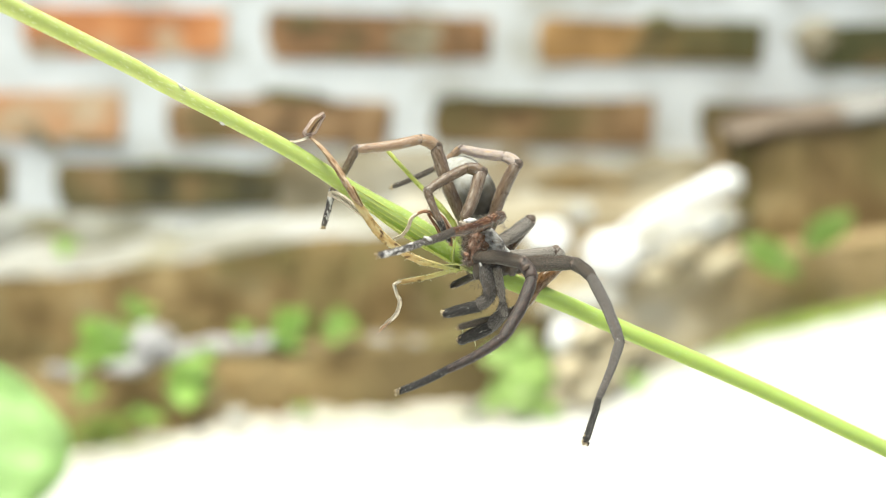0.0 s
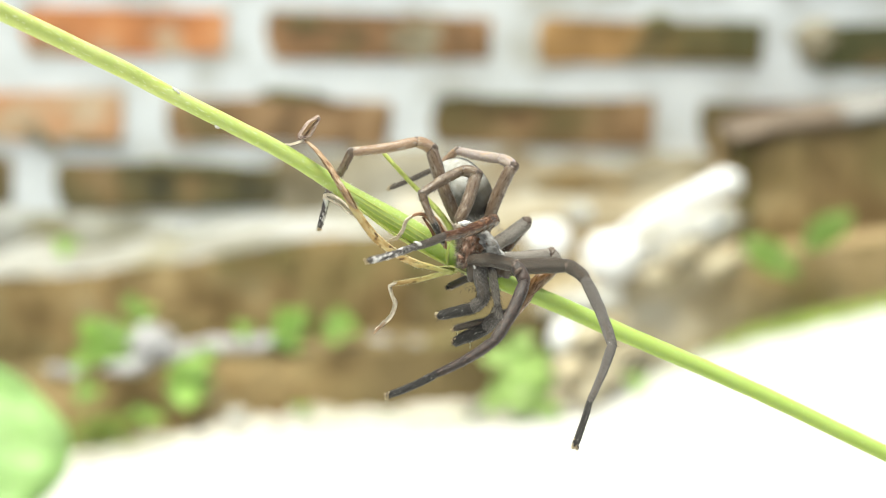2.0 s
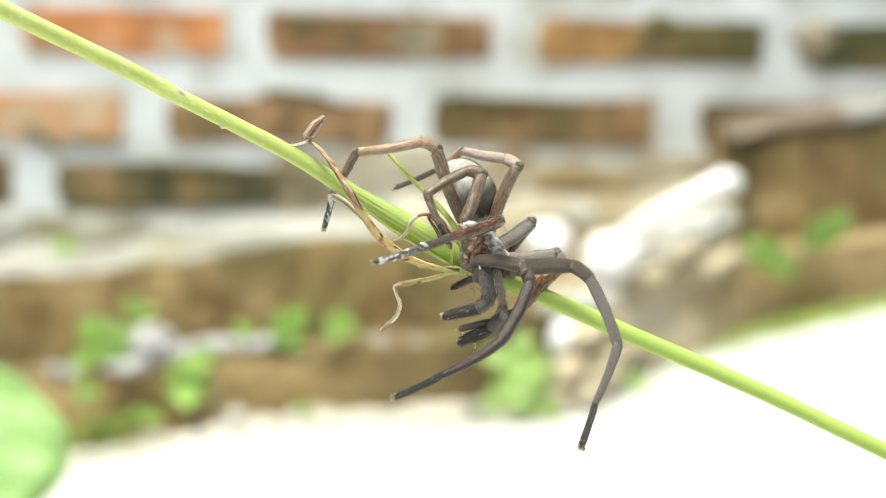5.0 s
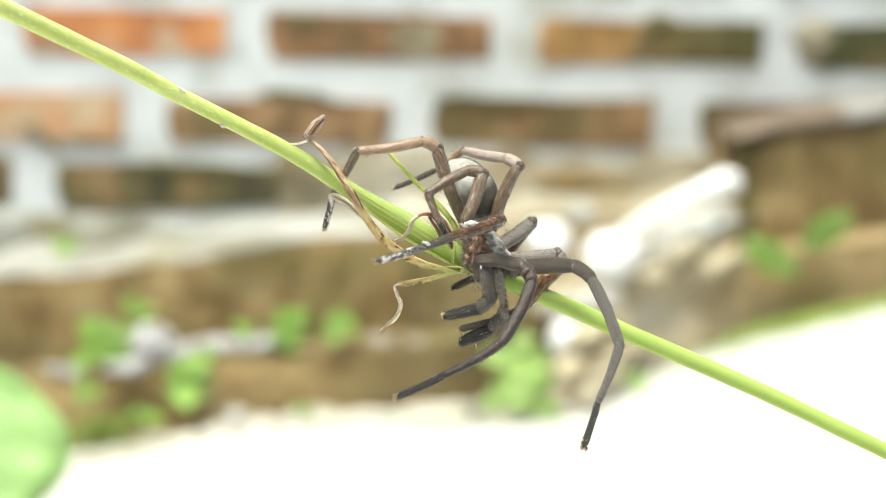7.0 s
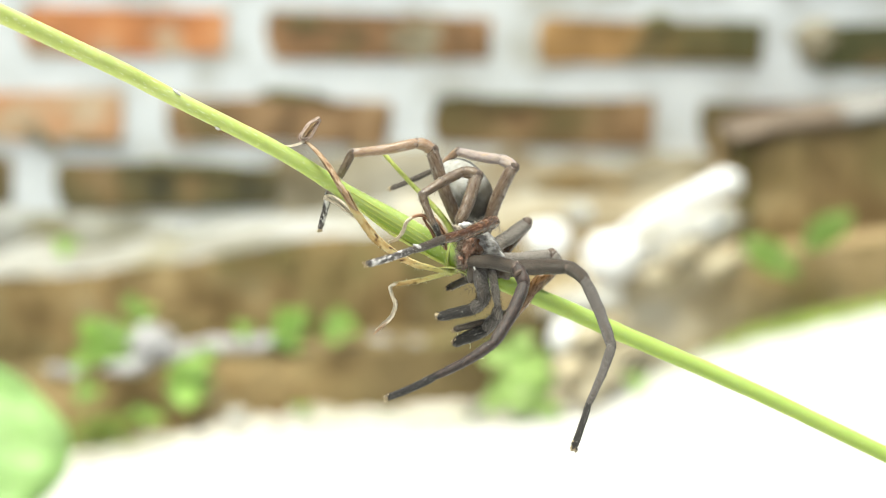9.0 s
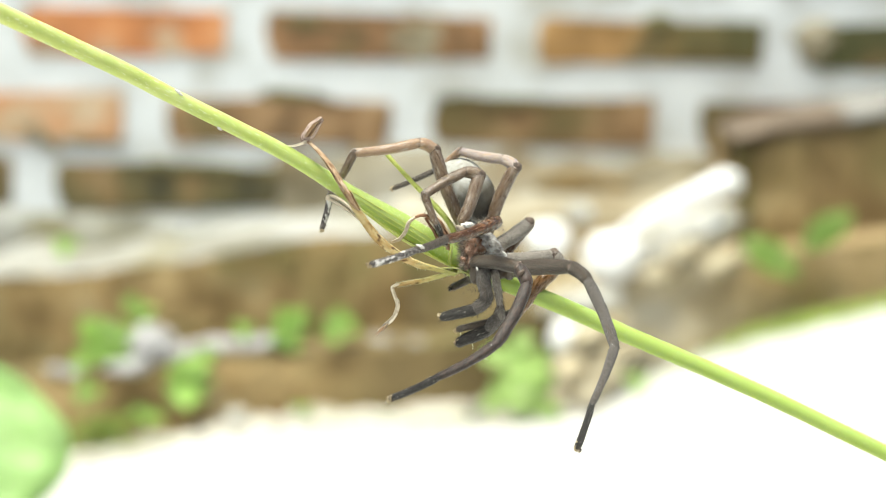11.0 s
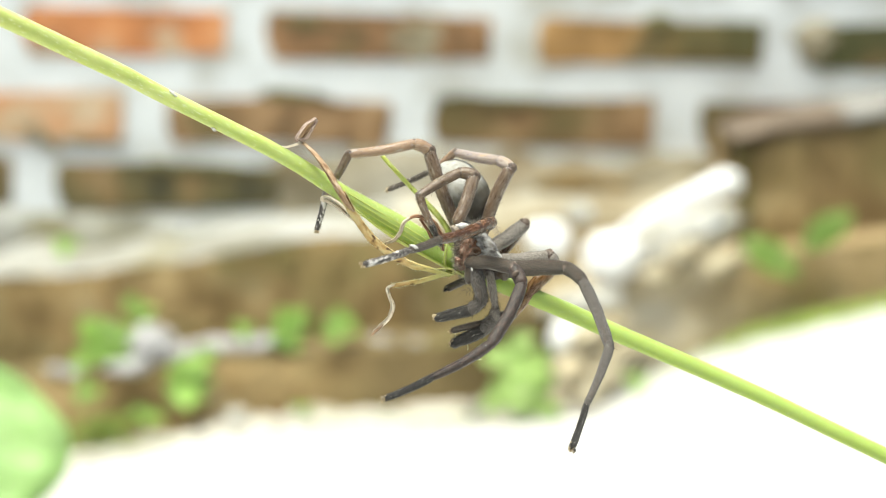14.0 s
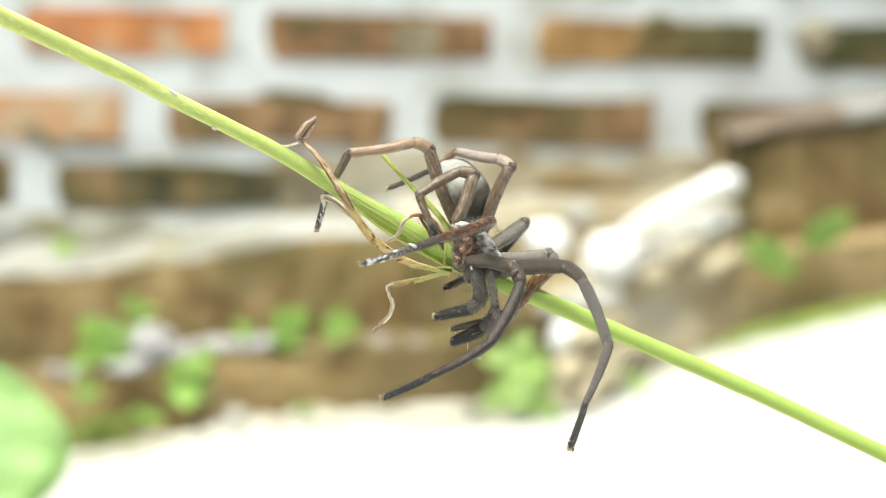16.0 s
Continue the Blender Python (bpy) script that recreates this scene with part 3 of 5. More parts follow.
    for s in range(6):
        bb = bmesh.new()
        bmesh.ops.create_cube(bb, size=1.0)
        bmesh.ops.subdivide_edges(bb, edges=bb.edges[:], cuts=1)
        for v in bb.verts:
            q = v.co
            corner = sum(abs(c) > 0.4 for c in q)
            k = 1 - 0.02 * (corner - 1)
            n = noise.noise_vector(q * 2.1 + Vector((s * 7, 0, 0)))
            v.co = Vector((q.x * 0.212 * k + n.x * 0.007, q.y * 0.03 * (k if q.y < 0 else 1), q.z * 0.0425 * k + n.z * 0.005))
        shapes.append(bb)
    meshes = {}
    for mname, mat in (("orange", BRICK_ORANGE), ("brown", BRICK_BROWN), ("olive", BRICK_OLIVE), ("umber", BRICK_UMBER), ("worn", BRICK_WORN), ("ochre", BRICK_OCHRE)):
        meshes[mname] = [finish("brick", b.copy(), mat, False) for b in shapes]
    for b in shapes:
        b.free()
    # courses: height of the middle, place of one joint, from the row that stands at eye height
    z1, dz, pitch = ROWZ, 0.0755, 0.251
    heights = {1: ROWZ2, 2: ROWZ3, 3: ROWZ3 - 0.07}
    first = {0: -0.4355, 1: -0.2776, 2: -0.3845, 3: -0.28}
    colours = {(0, -1): "orange", (0, 0): "orange", (0, 1): "brown", (0, 2): "ochre", (0, 3): "olive",
               (1, -1): "worn", (1, 0): "umber", (1, 1): "umber", (1, 2): "umber", (1, 3): "umber",
               (2, 0): "olive", (2, 1): "brown", (2, -1): "olive"}
    for r in range(-16, 5):
        j0 = first.get(r, -0.34 + (0.12 if r % 2 else 0.0))
        for c in range(-5, 7):
            x = j0 + (c + 0.5) * pitch + rng.uniform(-.004, .004)
            z = heights.get(r, z1 - r * dz) - 0.0165 * x + rng.uniform(-.002, .002)
            scale = 0.9 if (r, c) == (0, 0) else 1.0
            x += 0.013 if (r, c) == (0, 0) else 0.0
            if abs(x) > 1.45 or r > 2:
                continue
            kind = colours.get((r, c)) or rng.choice(("orange", "brown", "brown", "olive"))
            me = rng.choice(meshes[kind])
            ob = new("brick", me)
            ob.parent = root
            ob.matrix_basis = pose(x, WALL_Y + (0.013 if (r == 2 and c > 0) or r > 2 else 0.012) + rng.uniform(-.0008, .0008), z, rng.uniform(-.15, .15), 0.95 + rng.uniform(-.4, .4), rng.uniform(-.15, .15)) @ Matrix.Diagonal((scale, 1, 1, 1))


build_wall()

# a block of old masonry before the wall, with a broken slab on it
BLOCK_Y = 1.790


def block_top(x):
    return 0.2290 + 0.175 * min(x - 0.2560, 0.34)


def build_block():
    root = tagged(new("masonry_block"), "broken block of brown old masonry with a pale slab", "masonry", kind="structure")
    bm = bmesh.new()
    grid = []
    for i in range(91):
        x = 0.2560 + 1.0 * (i / 90) ** 1.4
        z = block_top(x)
        prof = [(BLOCK_Y, -0.1 + (z + 0.1) * k / 26) for k in range(27)] + [(BLOCK_Y + 0.16 * k / 8, z) for k in range(1, 9)]
        row = []
        for y, zz in prof:
            p = Vector((x, y, zz))
            n = noise.fractal(p * 20, 1.0, 2.0, 5)
            streak = noise.noise(Vector((x * 60, zz * 9, 4)))
            row.append(bm.verts.new(p + Vector((0.007 * n, -0.009 * n - 0.006 * streak, 0.003 * n))))
        grid.append(row)
    for i in range(len(grid) - 1):
        for k in range(len(grid[0]) - 1):
            bm.faces.new((grid[i][k], grid[i + 1][k], grid[i + 1][k + 1], grid[i][k + 1]))
    base = [bm.verts.new((0.2560, BLOCK_Y + 0.16, -0.1))]
    bm.faces.new(grid[0] + base)
    part("body", bm, BLOCK_STONE, root)
    for name, mat, x0, x1, label in (("slab", SLAB, 0.2480, 0.3460, "pinkish cement slab with a crumbled edge"), ("slab_end", SLAB_END, 0.3440, 0.6200, "pale grey broken slab end")):
        bm = bmesh.new()
        for i in range(31):
            t = i / 30
            x = x0 + (x1 - x0) * t
            z = block_top(x) + 0.0085
            half = 0.0068 * min(1.0, 0.4 + 1.0 * t if name == "slab" else 1.0)
            ring = []
            for y, dz in ((-0.004, -half), (-0.012, -0.5 * half), (-0.012, 0.5 * half), (-0.004, half), (0.12, half), (0.12, -half)):
                n = noise.fractal(Vector((x * 30, y * 40, dz * 100)), 1.0, 2.0, 4)
                ring.append(bm.verts.new((x, BLOCK_Y + y + 0.004 * n, z + dz + 0.0022 * n)))
            if i:
                for k in range(6):
                    bm.faces.new((last[k], last[(k + 1) % 6], ring[(k + 1) % 6], ring[k]))
            else:
                bm.faces.new(ring)
            last = ring
        bm.faces.new(last[::-1])
        part(name, bm, mat, root, label)


build_block()


# ---- litter and weeds at the foot of the wall ----
def crumpled(name, label, category, centre, axes, turn, mat, seed, rough=0.3, freq=2.2):
    bm = bmesh.new()
    blob(bm, (0, 0, 0), [a * 1000 for a in axes], (0, 0, 0), rough, freq, seed)
    ob = new(name, finish(name, bm, mat))
    ob.matrix_basis = pose(*centre, *turn)
    return tagged(ob, label, category)


def plastic_bag():
    """A thin white bag, twisted into a roll, with a knot at one end and loose creases along it."""
    root = tagged(new("plastic_bag"), "white plastic bag rolled up on the footing", "bag")
    root.matrix_basis = pose(0.2013, 1.772, 0.1766)
    bm = bmesh.new()
    tube(bm, [(-51.7, 4.0, -24.4, 4.0), (-38.3, 2.0, -17.8, 6.5), (-19.3, 0.0, -7.4, 8.0), (1.9, -4.0, 4.0, 9.2), (21.0, -4.0, 13.4, 10.6), (36.1, -2.0, 19.0, 12.0), (44.1, 0.0, 21.4, 11.5)], 10, 40, 0.35, 0.85, seed=2.0)
    for v in bm.verts:
        v.co += v.co.normalized() * 0.0016 * noise.fractal(v.co * 90, 1.0, 2.0, 4)
    part("roll", bm, PLASTIC, root)
    bm = bmesh.new()
    blob(bm, (-55.0, 4.0, -27.9), (6, 6, 5), (0, 30, 0), 0.35, 2.4, 4.0)
    part("knot", bm, PLASTIC, root, "twisted knot of white plastic")


plastic_bag()
crumpled("cloth_rag", "dirty grey-white rag bunched on the footing", "rag", (0.1879, 1.735, 0.1515), (0.058, 0.02, 0.019), (0, -22, 0), CLOTH, 6.0, 0.45, 2.2)
rag = bpy.data.objects["cloth_rag"]
for k, (c, ax, tw) in enumerate((((-24, -12, 6), (24, 8, 6), 14), ((14, -14, -5), (28, 7, 5), 6), ((24, -8, 6), (15, 8, 6), 24))):
    bm = bmesh.new()
    blob(bm, c, ax, (0, -tw, 8 * k), 0.3, 2.2, k * 3.0 + 1)
    part("fold", bm, CLOTH, rag)
crumpled("stone", "pale grey flat stone in the footing", "stone", (0.1134, 1.7130, 0.1041), (0.036, 0.014, 0.011), (0, -8, 0), CLOTH, 12.0, 0.25, 1.4)
for place, s_, sd in (((0.1145, 1.6830, 0.0289), 0.013, 3.0), ((0.0931, 1.6730, 0.0235), 0.011, 7.0), ((0.1354, 1.6830, 0.0365), 0.011, 9.0), ((0.0283, 1.6780, 0.0214), 0.008, 11.0), ((-0.1691, 1.6780, 0.0148), 0.009, 15.0)):
    stone = crumpled("stone", "small pale lump of mortar by the footing", "stone", place, (s_ * 1.5, s_, s_ * 0.85), (0, 0, sd * 20), CLOTH, sd, 0.3, 1.5)
    stone["group"] = "mortar lumps"
crumpled("stone", "pale grey lump of mortar on the footing", "stone", (0.1162, 1.765, 0.1726), (0.013, 0.012, 0.011), (0, 0, 30), CLOTH, 21.0, 0.2)
for place, s_, sd in (((0.2082, 1.725, 0.149), 0.018, 31), ((0.1867, 1.72, 0.1307), 0.017, 35), ((0.2332, 1.722, 0.1369), 0.015, 37), ((0.1301, 1.7, 0.0845), 0.021, 47), ((0.1467, 1.695, 0.0664), 0.017, 49), ((0.1232, 1.69, 0.0517), 0.015, 51), ((0.1107, 1.686, 0.0572), 0.019, 61), ((0.1379, 1.688, 0.0521), 0.018, 63), ((0.1001, 1.676, 0.0389), 0.014, 67), ((0.1231, 1.674, 0.0384), 0.014, 69)):
    stone = crumpled("stone", "pale beige chunk of broken rubble on the footing", "stone", place, (s_ * 1.7, s_ * 0.8, s_ * 0.6), (0, -12, sd), RUBBLE_CHUNK, sd, 0.22, 1.5)
    stone["group"] = "rubble chunks"
crumpled("plastic_scrap", "torn scrap of shiny white plastic", "litter", (0.0875, 1.7380, 0.1520), (0.02, 0.018, 0.018), (0, 10, 20), PLASTIC, 5.0, 0.2)
crumpled("plastic_scrap", "torn scrap of shiny white plastic", "litter", (0.1421, 1.7230, 0.1412), (0.026, 0.018, 0.02), (0, 0, 0), PLASTIC, 8.0, 0.2)
crumpled("stone", "smooth bright white stone", "stone", (0.1010, 1.6980, 0.0763), (0.014, 0.012, 0.016), (0, 0, 0), PLASTIC, 3.0, 0.12, 1.0)
rng = random.Random(11)
for place, s_ in (((-0.2471, 1.7380, 0.0659), 0.0125), ((-0.2320, 1.7380, 0.0552), 0.011), ((-0.2140, 1.7480, 0.0572), 0.011), ((-0.1946, 1.7480, 0.0602), 0.012), ((-0.1763, 1.7580, 0.0593), 0.011), ((-0.1570, 1.7580, 0.0602), 0.011),
                  ((-0.1376, 1.7580, 0.0622), 0.01), ((-0.2594, 1.7280, 0.0475), 0.01), ((-0.2761, 1.7280, 0.0455), 0.008), ((-0.3120, 1.7280, 0.0416), 0.006), ((-0.3263, 1.7280, 0.0441), 0.006), ((-0.0528, 1.7580, 0.0632), 0.007), ((-0.0237, 1.7580, 0.0622), 0.005)):
    stone = crumpled("stone", "small pale pebble on the footing", "stone", place, (s_ * 1.5, s_, s_ * (1.25 if s_ > 0.012 else 0.7)), (0, rng.uniform(-15, 5), rng.uniform(-25, 25)), PEBBLE, rng.uniform(0, 50), 0.2, 1.2)
    stone["group"] = "pebbles"

# loose grit where the footing meets the ground
bm = bmesh.new()
for _ in range(700):
    x = rng.uniform(-0.55, 0.6)
    y = WALL_Y - rng.uniform(0.235, 0.30)
    r = (rng.uniform(1.5, 6.0) if rng.random() < 0.85 else rng.uniform(6.0, 11.0)) * (1.0 if x < 0.12 else 0.4)
    made = bmesh.ops.create_icosphere(bm, subdivisions=1, radius=r * MM)
    c = Vector((x, y, ground_height(x, y) + r * 0.2 * MM))
    for v in made["verts"]:
        v.co = Vector((v.co.x * 1.3, v.co.y, v.co.z * 0.8)) * (1 + 0.2 * noise.noise(v.co * 400 + c * 90)) + c
grit = new("gravel", finish("gravel", bm, GRIT, False))
tagged(grit, "loose pale grit along the footing", "gravel", kind="stuff")


def leaf_blade(bm, length, width, bend, folds=0.25):
    """A leaf along +x, in metres, with a rounded outline, a fold along its rib and thickness."""
    n, m, grid = 12, 6, []
    for i in range(n + 1):
        t = i / n
        w = width * (math.sin(math.pi * min(t * 0.94 + 0.05, 1)) ** 0.75)
        row = []
        for k in range(m + 1):
            s = 2 * k / m - 1
            z = bend * length * t * t - folds * width * (1 - abs(s)) * 0.4 + 0.03 * width * math.sin(t * 22) * abs(s)
            row.append((t * length, s * w * 0.5, z))
        grid.append(row)
    th = width * 0.012
    up = [[bm.verts.new((x, y, z + th)) for x, y, z in r] for r in grid]
    dn = [[bm.verts.new((x, y, z - th)) for x, y, z in r] for r in grid]
    for i in range(n):
        for k in range(m):
            bm.faces.new((up[i][k], up[i + 1][k], up[i + 1][k + 1], up[i][k + 1]))
            bm.faces.new((dn[i][k], dn[i][k + 1], dn[i + 1][k + 1], dn[i + 1][k]))
        bm.faces.new((up[i][0], dn[i][0], dn[i + 1][0], up[i + 1][0]))
        bm.faces.new((up[i][m], up[i + 1][m], dn[i + 1][m], dn[i][m]))
    bm.faces.new([up[0][k] for k in range(m + 1)] + [dn[0][k] for k in range(m, -1, -1)])
    bm.faces.new([up[n][k] for k in range(m + 1)] + [dn[n][k] for k in range(m, -1, -1)])


def weed(base, leaves, size, seed, mat):
    rng = random.Random(seed)
    root = tagged(new("weed"), "small bright green weed rooted in the masonry", "weed", group="weeds on the footing")
    root.matrix_basis = pose(*base)
    bm = bmesh.new()
    height = size * 1000 * 0.9
    tube(bm, [(0, 0, -6, 0.9), (1, 0, height * 0.5, 0.8), (2, -1, height, 0.5)], 4, 8)
    part("stalk", bm, WEED_STALK, root)
    for k in range(leaves):
        bm = bmesh.new()
        L = size * rng.uniform(0.7, 1.2)
        leaf_blade(bm, L, L * rng.uniform(0.6, 0.85), rng.uniform(-.35, -.05))
        ob = part("leaf", bm, mat, root)
        t = rng.uniform(0.35, 1.0)
        ob.matrix_basis = pose(t * 0.002, 0, height * t * MM, rng.uniform(35, 65), 0, 0) @ pose(0, 0, 0, 0, rng.uniform(-30, 5), k * 137.5 + rng.uniform(-20, 20))


for i, (b, n, s) in enumerate((
        ((-0.2945, 1.738, 0.0445), 6, 0.024),
        ((-0.2775, 1.738, 0.0533), 7, 0.024),
        ((-0.2649, 1.768, 0.0633), 7, 0.022),
        ((-0.2155, 1.698, 0.0266), 9, 0.024),
        ((-0.1317, 1.738, 0.0689), 8, 0.018),
        ((-0.0895, 1.738, 0.0718), 7, 0.0145),
        ((-0.1714, 1.758, 0.0662), 3, 0.012),
        ((-0.1986, 1.718, 0.0533), 2, 0.01),
        ((0.0658, 1.668, 0.0215), 8, 0.031),
        ((0.0504, 1.668, 0.0195), 5, 0.024),
        ((0.0812, 1.668, 0.0235), 5, 0.026),
        ((0.064, 1.662, 0.0285), 9, 0.022),
        ((0.0546, 1.706, 0.0451), 6, 0.022),
        ((-0.2442, 1.688, 0.0021), 3, 0.018),
        ((-0.2961, 1.688, 0.025), 3, 0.019),
        ((-0.1194, 1.698, 0.0118), 3, 0.012),
        ((-0.3393, 1.838, 0.1251), 4, 0.013),
        ((0.1549, 1.668, 0.0404), 4, 0.012))):
    weed(b, n, s, 30 + i, WEED_SUNLIT if 0.03 < b[0] < 0.2 else WEED)


def seedling(base, leaves):
    """A young weed with long leaves spread in a V; leaves: (start, tip, width) in metres."""
    root = tagged(new("weed"), "young bright green weed with two spreading leaves", "weed", group="weeds on the footing")
    root.matrix_basis = pose(*base)
    o = Vector(base)
    for start, tip, width in leaves:
        a, b = Vector(start) - o, Vector(tip) - o
        bm = bmesh.new()
        tube(bm, [(0, 0, -6, 0.9), tuple(a * 500) + (0.8,), tuple(a * 1000) + (0.7,)], 4, 8)
        part("stalk", bm, WEED_STALK, root)
        bm = bmesh.new()
        leaf_blade(bm, (b - a).length, width, -0.12)
        ob = part("leaf", bm, WEED_SUNLIT, root)
        along = (b - a).normalized()
        across = Vector((0, 0.75, 0.6)).cross(along).normalized()
        ob.matrix_basis = Matrix.Translation(a) @ Matrix((along, across, along.cross(across))).transposed().to_4x4()


seedling((0.2950, 1.722, 0.1235), (((0.2906, 1.712, 0.1272), (0.2490, 1.704, 0.1640), 0.031), ((0.3004, 1.714, 0.1490), (0.3350, 1.706, 0.1840), 0.033)))


MOSS = surface("moss", [(0.3, (0.17, 0.23, 0.04)), (0.7, (0.34, 0.44, 0.11))], 60, 5, 0.8, 0.2)
bm = bmesh.new()
rng = random.Random(77)
for _ in range(2600):
    x = rng.uniform(-0.5, 0.75)
    if noise.noise(Vector((x * 9, 2, 5))) < -0.05 and x < 0.12:
        continue
    y = WALL_Y - rng.uniform(0.235, 0.285)
    z = ground_height(x, y)
    spike(bm, (x * 1000, y * 1000, z * 1000 - 2), (rng.uniform(-.5, .5), rng.uniform(-.5, .5), 1), rng.uniform(3, 9), rng.uniform(0.5, 1.2), rng.uniform(-.3, .3))
for _ in range(1500):
    x = rng.gauss(0.32, 0.045)
    y = WALL_Y - rng.uniform(0.235, 0.27)
    spike(bm, (x * 1000, y * 1000, ground_height(x, y) * 1000 - 2), (rng.uniform(-.6, .6), rng.uniform(-.6, .3), 1), rng.uniform(4, 12), rng.uniform(0.7, 1.5), rng.uniform(-.3, .3))
for _ in range(700):
    x = rng.gauss(-0.285, 0.016)
    y = WALL_Y - rng.uniform(0.243, 0.262)
    z = ground_height(x, y) + rng.uniform(0.0, 0.03)
    spike(bm, (x * 1000, y * 1000, z * 1000 - 2), (rng.uniform(-.6, .6), rng.uniform(-.8, .2), 1), rng.uniform(3, 8), rng.uniform(0.5, 1.1), rng.uniform(-.3, .3))
moss = new("moss_tufts", finish("moss_tufts", bm, MOSS))
tagged(moss, "olive moss and short grass along the footing", "moss", kind="stuff")

# ---- the broad leaf close by ----
def broad_leaf():
    root = tagged(new("broad_leaf_plant"), "broad light green leaf on its stalk", "leaf")
    root.matrix_basis = pose(-0.2368, 1.0000, 0.1085)
    bm = bmesh.new()
    leaf_blade(bm, 0.090, 0.098, -0.1, 0.15)
    blade = part("blade", bm, BROAD_LEAF, root)
    upright = Matrix(((0, -1, 0, 0), (0, 0, -1, 0), (1, 0, 0, 0), (0, 0, 0, 1)))
    blade.matrix_basis = pose(0, 0, 0, -24, 8, 12) @ upright
    for sgn in (-1, 1):
        for k in range(5):
            bm = bmesh.new()
            tube(bm, [(7 + 13 * k, 0, -1.6, 0.7), (15 + 13 * k, sgn * 13, -0.8, 0.55), (28 + 11 * k, sgn * 28 * (1 - 0.12 * k), 0.4, 0.25)], 4, 6)
            part("vein", bm, LEAF_VEIN, blade)
    gz = ground_height(root.location.x, 1.0) - root.location.z
    bm = bmesh.new()
    tube(bm, [(-10, 40, gz * 1000 - 5, 2.2), (-5, 18, gz * 500, 1.9), (0, 0, 0.8, 1.7)], 6, 10)
    part("stalk", bm, WEED_STALK, root)


broad_leaf()

# ---- the stem with its withered leaves; local millimetres, turned as the camera is ----
REST = Matrix.Translation(Vector((0, 0, 0.390))) @ pose(0, 0, 0, -8, 0, 0) @ Matrix.Translation(Vector((0.003931, 0.3152, 0.000085)))
stem = tagged(new("plant_stem"), "slanting light green plant stem with withered leaves", "plant")
stem.matrix_basis = REST
rng = random.Random(2)
bm = bmesh.new()
stem_path = tube(bm, [(-96.96, -84.00, 48.24, 1.370), (-81.29, -52.00, 41.38, 1.339), (-68.73, -32.00, 35.81, 1.333), (-51.30, -16.00, 27.45, 1.309), (-42.39, -9.50, 22.71, 1.2),
                      (-27.99, -2.80, 15.33, 1.22), (-19.70, 0.80, 10.11, 1.24), (-15.47, 2.40, 7.41, 1.45), (-11.19, 3.60, 5.01, 1.62),
                      (-6.88, 4.70, 2.34, 1.72), (-2.54, 5.80, -0.52, 1.75), (6.23, 7.80, -4.90, 1.42), (15.08, 9.50, -8.62, 1.38), (24.02, 11.00, -12.58, 1.37), (42.05, 13.50, -20.34, 1.31), (60.27, 15.50, -28.92, 1.24), (116.38, 22.00, -56.48, 1.28), (174.35, 28.00, -89.32, 1.5), (192.0, 32.0, -165.0, 1.7), (208.0, 36.0, -260.0, 1.9), (214.0, 38.0, -400.0, 2.1)], 8, 36, 0.03, 0.95)
part("stem", bm, STEM, stem)
# ribs where the stem broadens towards the node
for k, (off, r) in enumerate(((-0.8, 0.17), (-0.42, 0.13), (-0.05, 0.13), (0.3, 0.13))):
    bm = bmesh.new()
    line = []
    for (x, y, z, half), rr in zip(((-23.05, -0.40, 12.29, 1.2), (-18.01, 1.50, 9.10, 1.3), (-12.05, 3.40, 5.44, 1.6), (-6.88, 4.70, 2.34, 1.72), (-2.54, 5.80, -0.52, 1.72)), (0.15, 0.7, 1, 1, 0.6)):
        lift = half * math.sqrt(1 - off * off) * 0.93
        line.append((x + 0.5 * off * half, y - lift, z + 0.86 * off * half, r * rr))
    tube(bm, line, 6, 8, 0.1, seed=k)
    part("rib", bm, STEM_RIB, stem)
# fine hairs all along
bm = bmesh.new()
C, R, F = stem_path
keep = [i for i in range(len(C)) if -75 < C[i][0] < 75]
fur(bm, ([C[i] for i in keep], [R[i] for i in keep], [F[i] for i in keep]), 1500, 0.2, 0.025, 0.2, rng)
keep = [i for i in range(len(C)) if -22 < C[i][0] < 3]
fur(bm, ([C[i] for i in keep], [R[i] for i in keep], [F[i] for i in keep]), 1300, 0.42, 0.032, 0.1, rng)
tagged(part("hairs", bm, STEM_HAIR, stem, "short pale hairs"), kind="stuff")


def leaf_part(name, pts, mat, label="", **kw):
    bm = bmesh.new()
    edges = ribbon(bm, pts, **kw)
    ob = part(name, bm, mat, stem, label)
    if mat is DRY_YELLOW or mat is STEM_RIB:
        fringe = bmesh.new()
        rg = random.Random(len(pts) + int(pts[0][0] * 10))
        for p, out in edges * 2:
            jit = Vector((rg.uniform(-.25, .25), rg.uniform(-.25, .25), rg.uniform(-.25, .25)))
            spike(fringe, p + jit * 0.3, out + jit * 1.6, rg.uniform(0.15, 0.45), 0.032, rg.uniform(-.2, .2))
        tagged(part("fringe", fringe, STEM_HAIR, ob, "pale fringe of hairs"), kind="stuff")
    return ob


